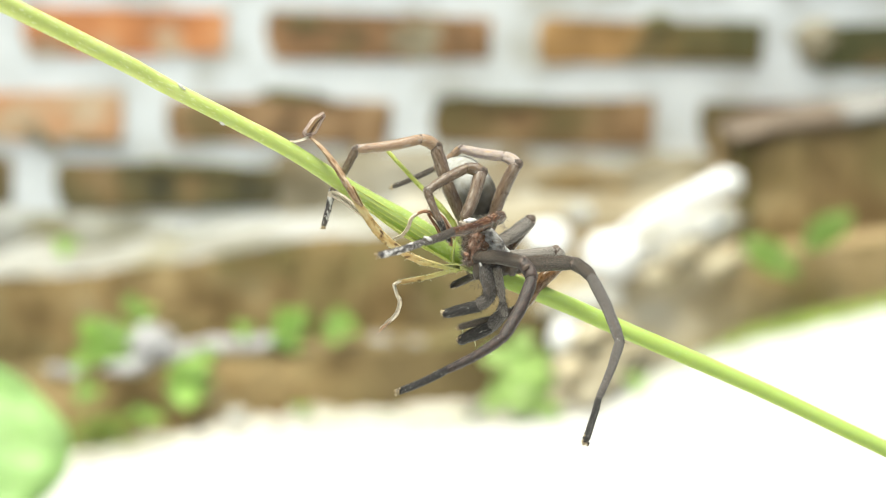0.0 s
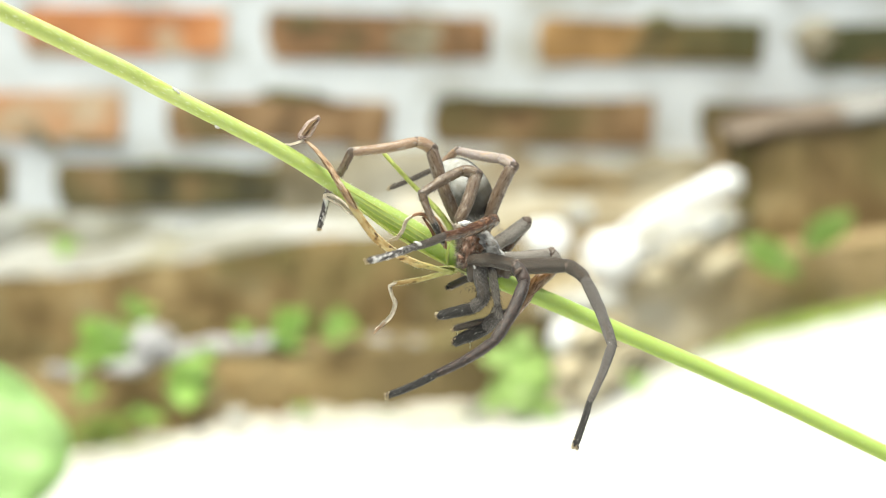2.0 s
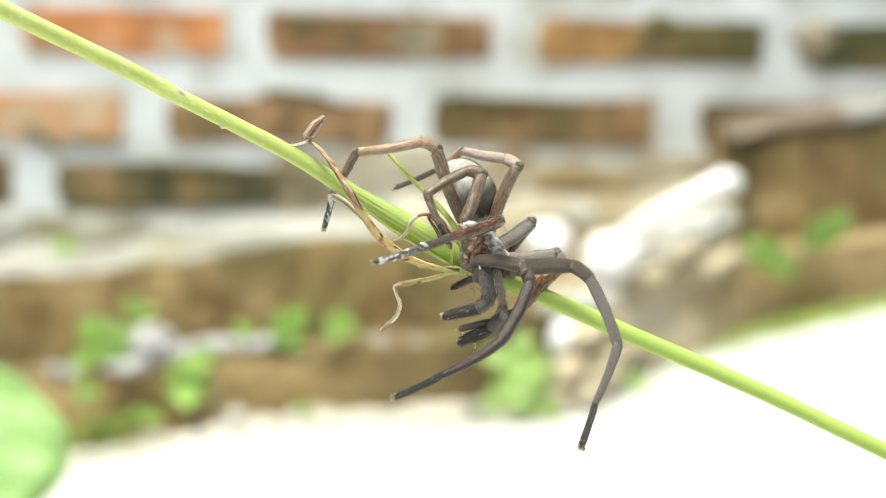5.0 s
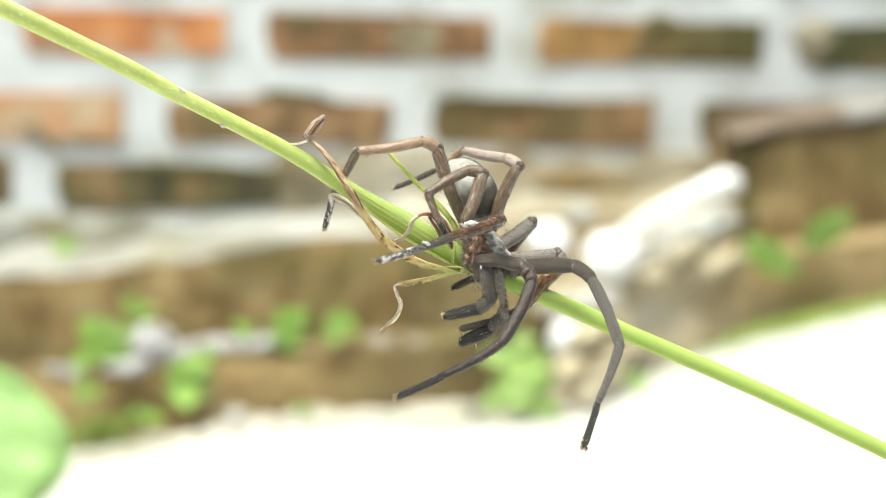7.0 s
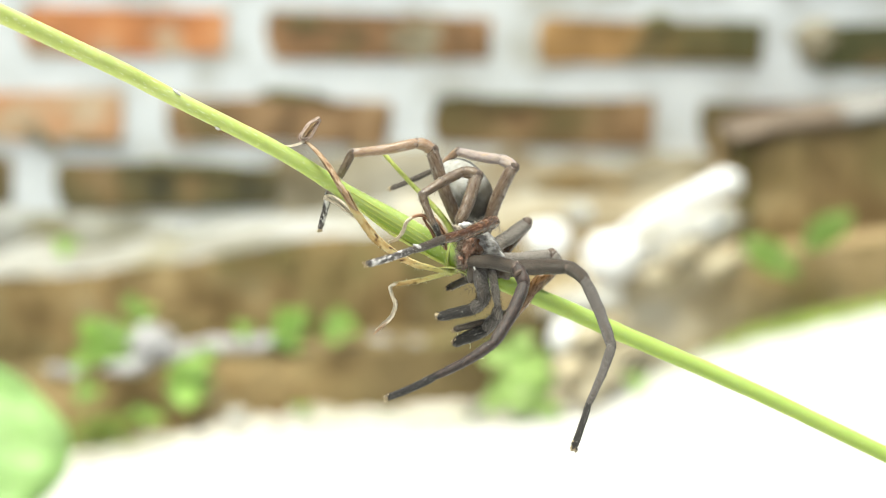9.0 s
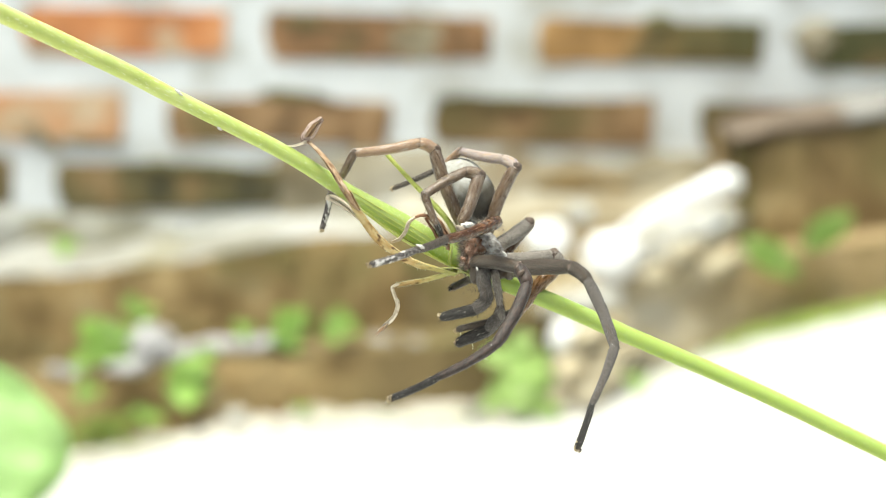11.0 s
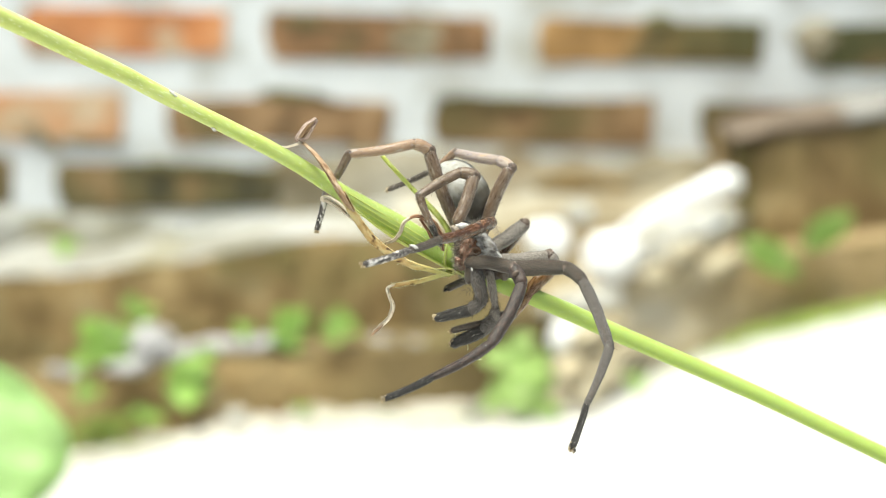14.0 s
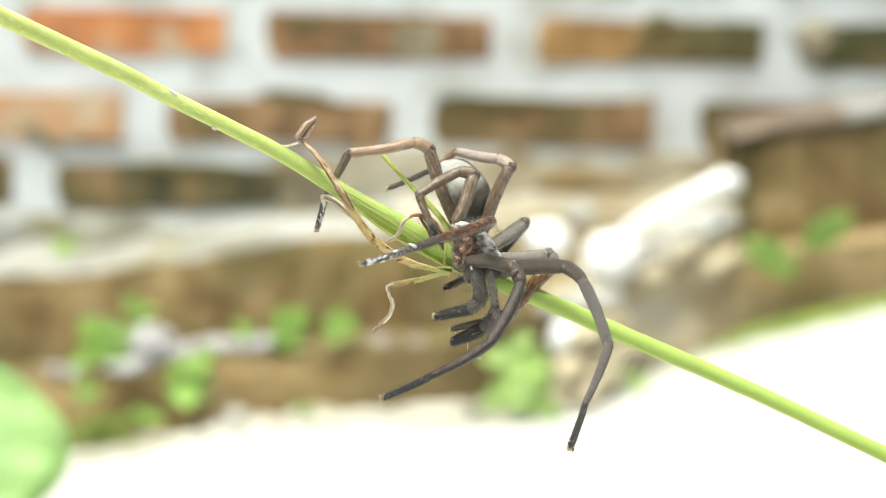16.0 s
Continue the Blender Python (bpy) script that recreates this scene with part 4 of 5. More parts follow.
# the long one: yellow by the node, brown and twisted at its end
leaf_part("withered_leaf", [(-1.51, 3.60, -3.11, 0.75), (-4.28, 3.00, -2.41, 0.7), (-7.29, 2.00, -1.46, 0.95), (-9.84, 0.80, -0.17, 0.85), (-12.80, -0.60, 2.13, 0.95),
                            (-14.91, -1.40, 4.68, 0.8), (-16.58, -2.10, 7.22, 0.75), (-17.66, -2.60, 9.32, 0.7)], DRY_YELLOW, "yellow-brown withered leaf", ragged=0.25, seed=1.0, curl=0.6, turn=(80, 60))
leaf_part("withered_leaf", [(-15.99, -2.10, 6.28, 0.12), (-16.65, -2.50, 7.38, 0.5), (-17.65, -2.85, 9.23, 0.75), (-19.01, -2.80, 11.60, 0.85), (-20.38, -2.50, 13.56, 0.78), (-22.09, -2.20, 15.44, 0.6), (-23.80, -2.00, 16.90, 0.4)], DRY_BROWN,
          "brown dried leaf end", ragged=0.5, seed=2.0, curl=0.9, turn=(65, 100))
leaf_part("leaf_tip", [(-23.72, -2.00, 16.73, 0.35), (-24.63, -2.60, 17.29, 0.34), (-24.12, -2.60, 18.24, 0.27), (-23.21, -2.20, 19.36, 0.28), (-21.72, -2.05, 20.24, 0.3)], DRY_PINK,
          "pinkish twisted dry tip", ragged=0.3, seed=3.0, curl=0.9, turn=(40, 90))
leaf_part("leaf_tip", [(-24.56, -2.10, 16.98, 0.4), (-23.21, -1.90, 17.24, 0.34), (-22.44, -2.00, 18.42, 0.27), (-21.58, -2.10, 20.02, 0.28)], DRY_PINK, "pinkish twisted dry tip", ragged=0.3, seed=4.0, curl=0.8, turn=(70, 110))
# Brown strip set behind: the dark of the loop's gap as colour.
leaf_part("leaf_tip", [(-24.12, -1.60, 17.13, 0.3), (-23.26, -1.60, 18.21, 0.34), (-22.43, -1.50, 19.33, 0.26), (-21.96, -1.50, 19.82, 0.12)], DRY_BROWN, "brown strip that darkens the gap in the dry tip", ragged=0.3, seed=4.4, curl=0.7, turn=(80, 90))
leaf_part("tendril", [(-23.96, -2.20, 16.72, 0.25), (-25.03, -2.60, 16.27, 0.2), (-26.12, -2.90, 16.00, 0.18), (-26.88, -2.90, 16.09, 0.08)], DRY_WHITE, "thin dry shred", seed=5.0)
# the hanging one
leaf_part("withered_leaf", [(-1.25, 4.20, -2.77, 0.7), (-3.84, 4.60, -3.47, 0.55), (-6.45, 4.90, -4.16, 0.62), (-8.80, 5.20, -4.60, 0.55), (-10.71, 5.40, -5.04, 0.4)], DRY_YELLOW,
          "green-yellow narrow leaf", ragged=0.2, seed=6.0, curl=0.6, turn=(80, 60))
leaf_part("leaf_tip", [(-10.36, 5.20, -4.86, 0.3), (-11.58, 5.30, -5.47, 0.4), (-11.31, 5.00, -6.77, 0.36), (-10.78, 4.60, -8.32, 0.42), (-11.20, 4.00, -10.04, 0.34), (-12.23, 3.60, -11.15, 0.34), (-12.91, 3.40, -11.75, 0.2), (-13.51, 3.20, -12.26, 0.12)],
          DRY_WHITE, "bleached hanging leaf tip", ragged=0.45, seed=7.0, curl=0.9, turn=(100, -10))
leaf_part("leaf_tip", [(-12.05, 3.50, -11.06, 0.2), (-12.74, 3.20, -11.65, 0.3), (-13.25, 3.00, -12.08, 0.28), (-13.77, 3.00, -12.77, 0.1)], DRY_BROWN, "brown dried leaf end", ragged=0.4, seed=7.5, curl=0.9, turn=(60, 120))
# curled shred over the stem
leaf_part("withered_leaf", [(-3.24, 1.60, 2.15, 0.45), (-4.27, 1.00, 4.12, 0.5), (-5.30, 0.80, 5.40, 0.5), (-6.67, 0.80, 5.83, 0.42), (-7.96, 0.80, 5.40, 0.35)], DRY_RED,
          "red-brown curled leaf", ragged=0.3, seed=8.0, curl=0.9, turn=(70, 90))
leaf_part("withered_leaf", [(-3.85, 1.40, 1.29, 0.3), (-4.70, 1.00, 3.26, 0.35), (-5.99, 0.90, 5.14, 0.3)], DRY_RED, "red-brown curled leaf", ragged=0.3, seed=8.6, curl=0.9, turn=(60, 90))
leaf_part("leaf_tip", [(-7.79, 0.80, 5.48, 0.33), (-8.91, 1.20, 4.63, 0.36), (-9.43, 1.60, 3.26, 0.38), (-10.29, 1.80, 2.15, 0.36), (-11.49, 1.60, 1.55, 0.15)], DRY_WHITE,
          "bleached curled leaf tip", ragged=0.3, seed=9.0, curl=0.8, turn=(80, 60))
for k, strand in enumerate(([(-2.82, 1.00, 1.37, 0.22), (-3.33, 0.70, 3.08, 0.26), (-4.19, 0.60, 4.45, 0.25), (-5.30, 0.60, 5.14, 0.18), (-6.33, 0.70, 5.14, 0.1)],
                            [(-2.56, 0.80, 0.34, 0.2), (-2.65, 0.40, 1.88, 0.26), (-3.42, 0.40, 3.42, 0.22), (-4.10, 0.50, 3.77, 0.1)],
                            [(-2.05, 0.90, 1.71, 0.14), (-2.82, 0.30, 3.25, 0.2), (-3.93, 0.30, 4.88, 0.2), (-5.13, 0.50, 5.65, 0.12)])):
    leaf_part("withered_leaf", [(x, y, z, w * 1.35) for x, y, z, w in strand], DRY_RED, "red-brown curled leaf", ragged=0.35, seed=15.0 + k, curl=0.9, turn=(50, 110))
# pale dry shreds below the stem
leaf_part("withered_leaf", [(-15.86, -0.80, 5.32, 0.3), (-17.32, -0.60, 6.68, 0.5), (-18.88, -0.20, 7.96, 0.5), (-20.63, 0.40, 8.67, 0.4), (-21.20, 1.20, 7.90, 0.3)], DRY_WHITE, "pale dry leaf shred", ragged=0.4, seed=10.0, curl=0.8, turn=(80, 70))
leaf_part("withered_leaf", [(-16.10, -0.40, 5.03, 0.25), (-17.66, -0.20, 6.31, 0.36), (-19.22, 0.20, 7.47, 0.36), (-20.79, 0.60, 8.15, 0.25)], DRY_WHITE, "pale dry leaf shred", ragged=0.3, seed=11.0, curl=0.8, turn=(80, 70))
# green bracts at the node
leaf_part("bract", [(-16.26, 0.60, 6.68, 0.2), (-12.02, 2.00, 3.27, 0.6), (-7.73, 3.20, 0.52, 0.75), (-4.28, 4.00, -1.38, 0.6), (-1.50, 4.60, -2.77, 0.4)], STEM_RIB, "green pointed bract", ragged=0.1, seed=12.0, curl=0.5, turn=80)
leaf_part("bract", [(-2.03, 3.60, -2.94, 0.5), (-2.29, 3.00, -1.29, 0.55), (-2.12, 2.70, 0.17, 0.4), (-2.03, 2.80, 1.38, 0.1)], STEM_RIB, "green pointed bract", ragged=0.1, seed=13.0, curl=0.6, turn=80)
leaf_part("bract", [(0.49, 4.20, -3.29, 0.5), (-1.51, 3.40, -2.42, 0.8), (-3.24, 3.20, -2.42, 0.5), (-4.62, 3.20, -2.59, 0.1)], DRY_YELLOW, "yellow-green bract at the node", ragged=0.15, seed=14.0, curl=0.5, turn=80)
bm = bmesh.new()
tube(bm, [(-12.38, 6.00, 14.98, 0.3), (-11.42, 6.00, 13.85, 0.34), (-10.21, 6.20, 12.55, 0.34), (-7.77, 6.40, 9.94, 0.38), (-5.15, 6.20, 7.32, 0.43), (-2.54, 6.00, 4.18, 0.47), (-1.23, 5.80, 0.87, 0.5)], 6, 10, 0.15)
part("side_shoot", bm, SHOOT, stem, "thin green side shoot")
for c, s in (((-42.33, -10.60, 23.78), 0.55), ((-36.58, -7.20, 18.45), 0.5), ((-41.84, -10.60, 23.37), 0.4)):
    bm = bmesh.new()
    blob(bm, c, (s * 0.8, s * 0.5, s * 0.4), (0, 30, 0), 0.5, 2.0, s * 9, sub=3)
    part("fluff", bm, FLAKE, stem, "tiny speck of white fluff")

# ---- the spider that clings to the stem ----
spider = tagged(new("spider"), "grey-brown hairy spider clinging to a green stem", "spider")
spider.matrix_basis = REST


def leg(joints, mats, seed, hair=1.0, debris=5, toplit_nap=1.0, bow=None):
    """A leg from (x, y, z, radius) joints: femur, patella, tibia, metatarsus, tarsus, each a mesh, with bristles."""
    rng = random.Random(seed)
    names = ("leg", "patella", "tibia", "metatarsus", "tarsus")
    root, paths = None, []
    for k in range(5):
        a, b = np.array(joints[k]), np.array(joints[k + 1])
        mid = (a + b) / 2
        way = (b - a)[:3]
        swell = (1.06, 1.05, 1.03, 1.0, 1.0)[k]
        side = Vector(way).cross(Vector((0, 1, 0)))
        side = np.array(side.normalized()) * float(np.linalg.norm(way)) * (0.03, 0.06, 0.025, 0.02, 0.015)[k] * (bow or (1 if seed % 2 else -1))
        if k == 1:
            out = mid[:3] - (np.array(joints[0][:3]) * 0.4 + np.array(joints[3][:3]) * 0.6)
            side = out / max(float(np.linalg.norm(out)), 0.1) * float(np.linalg.norm(way)) * 0.08
        r0, r1 = a[3], b[3]
        pts = [(*a[:3], r0 * (0.84 if k else 0.92)), (*(a[:3] * 0.88 + b[:3] * 0.12 + side * 0.4), r0 * 0.88 + r1 * 0.12),
               (*(a[:3] * 0.7 + b[:3] * 0.3 + side * 0.8), (r0 * 0.7 + r1 * 0.3) * swell), (*(mid[:3] + side), (r0 + r1) / 2 * swell),
               (*(a[:3] * 0.2 + b[:3] * 0.8 + side * 0.6), (r0 * 0.2 + r1 * 0.8) * swell), (*(a[:3] * 0.06 + b[:3] * 0.94 + side * 0.2), r1 * 1.0), (*b[:3], r1 * (0.86 if k < 4 else 0.75))]
        bm = bmesh.new()
        path = tube(bm, pts, 5, 20, 0.1, 1.0, seed=seed * 1.7 + k)
        ob = part(names[k], bm, mats[k], root or spider)
        if root is None:
            root = ob
        paths.append(path)
        if 0 < k < 4:
            bm = bmesh.new()
            j = joints[k]
            ball = bmesh.new()
            blob(ball, j[:3], (j[3] * 0.88,) * 3, (0, 0, 0), 0.1, 2.0, seed + k, sub=3)
            part("knuckle", ball, mats[k], root)
            w = Vector(way).normalized() * (0.26 if k == 1 else 0.14)
            rj = j[3] * (0.9 if k == 1 else 0.86)
            tube(bm, [(j[0] - w.x, j[1] - w.y, j[2] - w.z, rj), (j[0] + w.x, j[1] + w.y, j[2] + w.z, rj)], 3, 14, 0.25, seed=k)
            part("joint", bm, JOINT, root, "pale soft joint skin")
    # the short hairy base by which it joins the body
    a = np.array(joints[0])
    b = np.array((2.0, 5.5, 0.8))
    near = a[:3] + (b - a[:3]) * 0.45
    bm = bmesh.new()
    base = tube(bm, [(*a[:3], a[3] * 0.9), (*(a[:3] * 0.7 + near * 0.3), a[3] * 1.12), (*near, a[3] * 1.15)], 5, 16, 0.12, seed=seed)
    part("coxa", bm, mats[0], root)
    down, dark = bmesh.new(), bmesh.new()
    fur(down, base, int(150 * hair), 0.55, 0.022, 0.35, rng)
    fur(dark, base, int(70 * hair), 0.6, 0.024, 0.35, rng)
    for k, p in enumerate(paths):
        n = int((260, 70, 220, 170, 150)[k] * hair)
        fur(down, p, int(n * 0.8), 0.34, 0.022, 0.62, rng)
        fur(dark, p, int(n * 0.5), 0.44, 0.025, 0.62, rng)
        if k == 0:
            fur(dark, [q[:len(q) // 2] for q in p], 30, 1.0, 0.022, 0.45, rng)
        if k in (0, 2, 3):
            fur(dark, p, 12, 0.95, 0.036, 0.5, rng)
    # Hairs on upward faces only; their grey also stands in for top light.
    coat = bmesh.new()
    for k, p in enumerate(paths[:4]):
        fur(coat, p, int((1500, 420, 1500, 900)[k] * toplit_nap), 0.32, 0.02, 0.78, rng, back=0.45)
    tagged(part("toplit_nap", coat, TOPLIT_NAP if mats[0] in (LEG_WARM, LEG_TAUPE, LEG_ASH) else DARK_TOPLIT_NAP, root, "grey nap on the upper side, paled to suggest top light"), kind="stuff")
    tagged(part("down", down, DOWN if mats[0] in (LEG_WARM, LEG_TAUPE) else DARK_DOWN, root, "fine short hairs"), kind="stuff")
    tagged(part("bristles", dark, BRISTLE, root, "dark bristles"), kind="stuff")
    # Pale flecks; small glints are put in as pale solid specks too.
    glint_flecks = bmesh.new()
    for k, n in ((0, 9), (1, 3), (2, 10), (3, 9), (4, 14)):
        for _ in range(n):
            C, R, F = paths[k]
            i = rng.randrange(2, len(C) - 2)
            a = rng.random() * 2 * math.pi
            out = F[i][1] * math.cos(a) + F[i][2] * math.sin(a)
            made = bmesh.ops.create_icosphere(glint_flecks, subdivisions=1, radius=rng.uniform(0.03, 0.1) * rng.uniform(0.5, 1.0) * MM)
            c = (Vector(C[i]) + out * R[i] * 0.96) * MM
            stretch = F[i][0] * rng.uniform(0.2, 1.6)
            for v in made["verts"]:
                v.co = c + v.co * rng.uniform(0.6, 1.2) + stretch * v.co.dot(F[i][0])
    tagged(part("glint_flecks", glint_flecks, FLAKE, root, "tiny pale specks, some standing in for glints"), kind="stuff")
    tip = Vector(joints[5][:3])
    way = (tip - Vector(joints[4][:3])).normalized()
    bm = bmesh.new()
    for q in range(debris * 5):
        off = Vector((rng.uniform(-.36, .36), rng.uniform(-.36, .36), rng.uniform(-.36, .36)))
        spike(bm, tip + way * rng.uniform(-0.15, 0.35) + off * 0.7, way + off * 2.4, rng.uniform(0.2, 0.6), rng.uniform(0.03, 0.075), rng.uniform(-.5, .5))
    for q in range(debris):
        off = Vector((rng.uniform(-.4, .4), rng.uniform(-.4, .4), rng.uniform(-.4, .4)))
        s = rng.uniform(0.06, 0.18)
        back = rng.uniform(0.1, 0.5) if q < 6 else rng.uniform(-1.2, 0.3)
        blob(bm, tip + way * back + off * (1.0 if q < 6 else 1.3), (s, s * 0.7, s * rng.uniform(0.4, 1.6)), (0, 40 * q, 20 * q), 0.9, 2.5, q * 3.0 + seed, sub=2)
    part("claw_tuft", bm, CLAW_TUFT, root, "straw-coloured claw tuft")
    if debris > 6:
        bm = bmesh.new()
        for q in range(4):
            blob(bm, tip + way * rng.uniform(0.2, 0.6) + Vector((rng.uniform(-.1, .6), rng.uniform(-.3, .3), rng.uniform(-.2, .2))), (0.2, 0.15, 0.16), (0, 30 * q, 0), 0.6, 2.5, q + seed, sub=2)
        part("dirt_speck", bm, LEG_DARK, root, "black speck of dirt")
    return root


W_, G_, D_, R_, U_, A_, T_ = LEG_WARM, LEG_GREY, LEG_DARK, LEG_RED, LEG_UMBER, LEG_AMBER, LEG_TAUPE
P_, S_, H_, N_ = LEG_PALE, LEG_ASH, LEG_HOARY, LEG_DUN
leg([(-0.92, 5.50, 4.70, 0.98), (-5.02, 5.40, 15.72, 0.98), (-7.40, 4.60, 16.74, 0.85), (-17.13, 0.80, 15.08, 0.68), (-20.85, 3.20, 8.89, 0.55), (-22.12, 2.80, 3.54, 0.42)], (T_, W_, W_, T_, H_), 1)
leg([(-0.57, 2.50, 4.82, 0.92), (1.88, 4.60, 11.79, 0.985), (-0.29, 4.20, 12.30, 0.824), (-6.33, 0.20, 8.72, 0.68), (-4.44, -0.20, 4.27, 0.5), (-2.99, 0.80, 1.20, 0.4)], (T_, T_, T_, T_, D_), 2)
leg([(3.70, 8.50, 4.40, 0.95), (7.48, 8.40, 13.17, 0.954), (5.57, 9.20, 14.34, 0.853), (-1.20, 10.00, 15.61, 0.66), (-5.30, 12.00, 12.55, 0.46), (-11.75, 13.00, 9.75, 0.4)], (T_, P_, P_, W_, N_), 3, 0.5)
leg([(4.51, 9.00, 0.71, 1.15), (9.71, 11.50, 4.34, 1), (8.88, 13.00, 3.03, 0.85), (5.66, 12.50, -1.33, 0.7), (1.43, 9.00, -4.13, 0.6), (-2.27, 7.00, -5.68, 0.58)], (S_, S_, R_, D_, N_), 4, debris=8)
leg([(1.16, 3.00, 2.76, 0.8), (4.69, -3.30, 4.73, 0.95), (2.90, -8.00, 3.99, 0.944), (-2.63, -15.50, 2.35, 0.671), (-6.81, -20.50, 0.87, 0.541), (-12.66, -27.50, -0.94, 0.509)], (R_, R_, R_, N_, H_), 5, 0.4, toplit_nap=0.15)
leg([(1.38, 1.00, -1.46, 1.0), (7.96, -4.20, -2.11, 1.0), (9.23, -6.00, -4.53, 0.96), (4.80, -12.00, -12.90, 0.84), (-3.45, -18.00, -17.33, 0.6), (-10.13, -22.00, -20.12, 0.5)], (N_, U_, U_, U_, D_), 6, 0.6, debris=12, toplit_nap=0.2, bow=1.5)
leg([(4.42, 5.50, -3.13, 1.25), (16.02, 4.80, -2.25, 1.1), (18.67, 3.00, -4.31, 0.95), (22.43, -4.60, -13.90, 0.8), (18.81, -10.20, -22.00, 0.498), (16.62, -14.30, -27.82, 0.537)], (N_, N_, G_, G_, D_), 7, debris=16, bow=1.0)
leg([(4.48, 8.00, -1.40, 1.15), (13.65, 9.00, -0.52, 1), (14.19, 9.20, -2.28, 1.2), (7.90, 7.50, -9.55, 0.95), (3.74, 6.20, -10.98, 0.62), (-1.32, 5.50, -12.08, 0.52)], (S_, S_, A_, N_, N_), 8, 0.5)


def palp(pts, mats, seed):
    rng = random.Random(seed)
    root = None
    fluff = bmesh.new()
    for k in range(len(pts) - 1):
        a, b = np.array(pts[k]), np.array(pts[k + 1])
        bm = bmesh.new()
        m = (a + b) / 2
        m[3] *= 1.12
        path = tube(bm, [a, m, b], 6, 14, 0.15, seed=seed + k)
        ob = part(("palp", "palp_joint", "palp_tibia", "palp_tarsus")[k], bm, mats[k], root or spider)
        root = root or ob
        fur(fluff, path, 180 if k < 3 else 90, 0.7, 0.03, 0.55, rng)
    tagged(part("bristles", fluff, BRISTLE, root, "dark bristles"), kind="stuff")
    tip = Vector(pts[-1][:3])
    bm = bmesh.new()
    for q in range(6):
        blob(bm, tip + Vector((rng.uniform(-.8, -.2), rng.uniform(-.7, -.1), rng.uniform(-.3, .5))), (rng.uniform(.08, .2), 0.14, rng.uniform(.08, .24)), (0, 30 * q, 0), 0.8, 2.5, q + seed, sub=2)
    for q in range(26):
        spike(bm, tip + Vector((rng.uniform(-.7, 0.1), rng.uniform(-.6, .2), rng.uniform(-.45, .5))), (rng.uniform(-1, .2), rng.uniform(-.6, .4), rng.uniform(-.6, .9)), rng.uniform(0.2, 0.5), 0.045, rng.uniform(-.5, .5))
    part("claw_tuft", bm, CLAW_TUFT, root, "straw-coloured tuft")


palp([(2.24, 1.00, -2.40, 1.05), (3.09, 0.80, -6.00, 1), (3.18, 1.00, -7.37, 0.9), (1.39, 1.30, -8.75, 0.88), (-3.42, 1.90, -9.89, 0.7)], (LEG_GREY, LEG_GREY, LEG_GREY, LEG_DARK), 21)
palp([(4.38, 4.00, -3.29, 0.7), (5.27, 5.00, -8.25, 0.5), (5.11, 5.40, -10.08, 0.9), (3.38, 5.80, -12.10, 0.98), (-1.06, 6.10, -14.11, 0.8)], (LEG_ASH, LEG_ASH, LEG_GREY, LEG_DARK), 22)

bm = bmesh.new()
blob(bm, (2.70, 6.00, 1.40), (1.95, 5.0, 4.1), (0, -34, 0), 0.09, 2.8, 1.0, shape=lambda p: Vector((p.x * (1 - 0.28 * p.z), p.y, p.z - 0.12 * abs(p.x))), sub=5)
part("carapace", bm, CARAPACE, spider, "grey downy carapace")
bm = bmesh.new()
blob(bm, (0.83, 3.00, 0.69), (1.65, 2.5, 3.5), (0, 10, 0), 0.2, 2.6, 2.0, sub=5)
part("head", bm, FACE, spider, "brown hairy head")
for dx, dy in ((-2, 0), (10, 1.2)):
    bm = bmesh.new()
    c = (1.6 + dx * 0.085, 1.4 + dy, -2.9)
    blob(bm, c, (0.85, 1.1, 1.9), (0, 8, 0), 0.07, 2.0, dx, sub=4)
    part("chelicera", bm, LEG_DUN, spider)
bm = bmesh.new()
blob(bm, (0.05, 11.50, 9.57), (3.85, 5.2, 5.6), (0, -37, 0), 0.03, 1.4, 3.0, sub=5)
abdomen = part("abdomen", bm, ABDOMEN, spider, "pale silvery abdomen with a dark end")
# pale scraps of old skin and down
for k, (c, ax) in enumerate((((0.27, 1.40, 4.16), (1.0, 0.7, 0.45)), ((-0.84, 1.00, 3.60), (0.7, 0.5, 0.5)), ((5.86, 1.60, -0.26), (0.6, 0.35, 0.2)), ((1.75, -0.30, -2.43), (0.3, 0.25, 0.14)), ((6.51, 3.00, -3.10), (1.0, 0.7, 0.9)),
                             ((-0.34, -0.20, -1.02), (0.3, 0.3, 0.5)), ((2.75, 0.80, 3.43), (0.8, 0.5, 0.6)), ((1.40, 1.70, 0.69), (2.1, 1.0, 1.5)),
                             ((-6.09, -20.20, 1.36), (0.6, 0.35, 0.3)), ((8.30, -6.20, -2.85), (0.34, 0.35, 0.6)))):
    bm = bmesh.new()
    blob(bm, c, ax, (0, 25 * k if k != 7 else -20, 0), 0.55 if k != 7 else 0.2, 2.2, k * 5.0, sub=3)
    part("skin_flake", bm, (FLAKE, DOWN, FLAKE, FLAKE, LEG_DUN, FACE, CARAPACE, LEG_RED, FLAKE, JOINT)[k], spider)
# shreds of silk between the palps and legs
for a, b in (((-0.95, 5.6, -12.3), (-1.05, 5.9, -13.6)), ((0.9, 5.9, -14.2), (1.0, 5.5, -15.1)), ((2.7, -6.0, -15.6), (3.4, -6.2, -15.7))):
    bm = bmesh.new()
    m = [(p + q) / 2 + d for p, q, d in zip(a, b, (0.12, 0, -0.05))]
    tube(bm, [(*a, 0.035), (*m, 0.045), (*b, 0.03)], 5, 6)
    part("silk_thread", bm, STEM_HAIR, spider, "pale shred of silk")
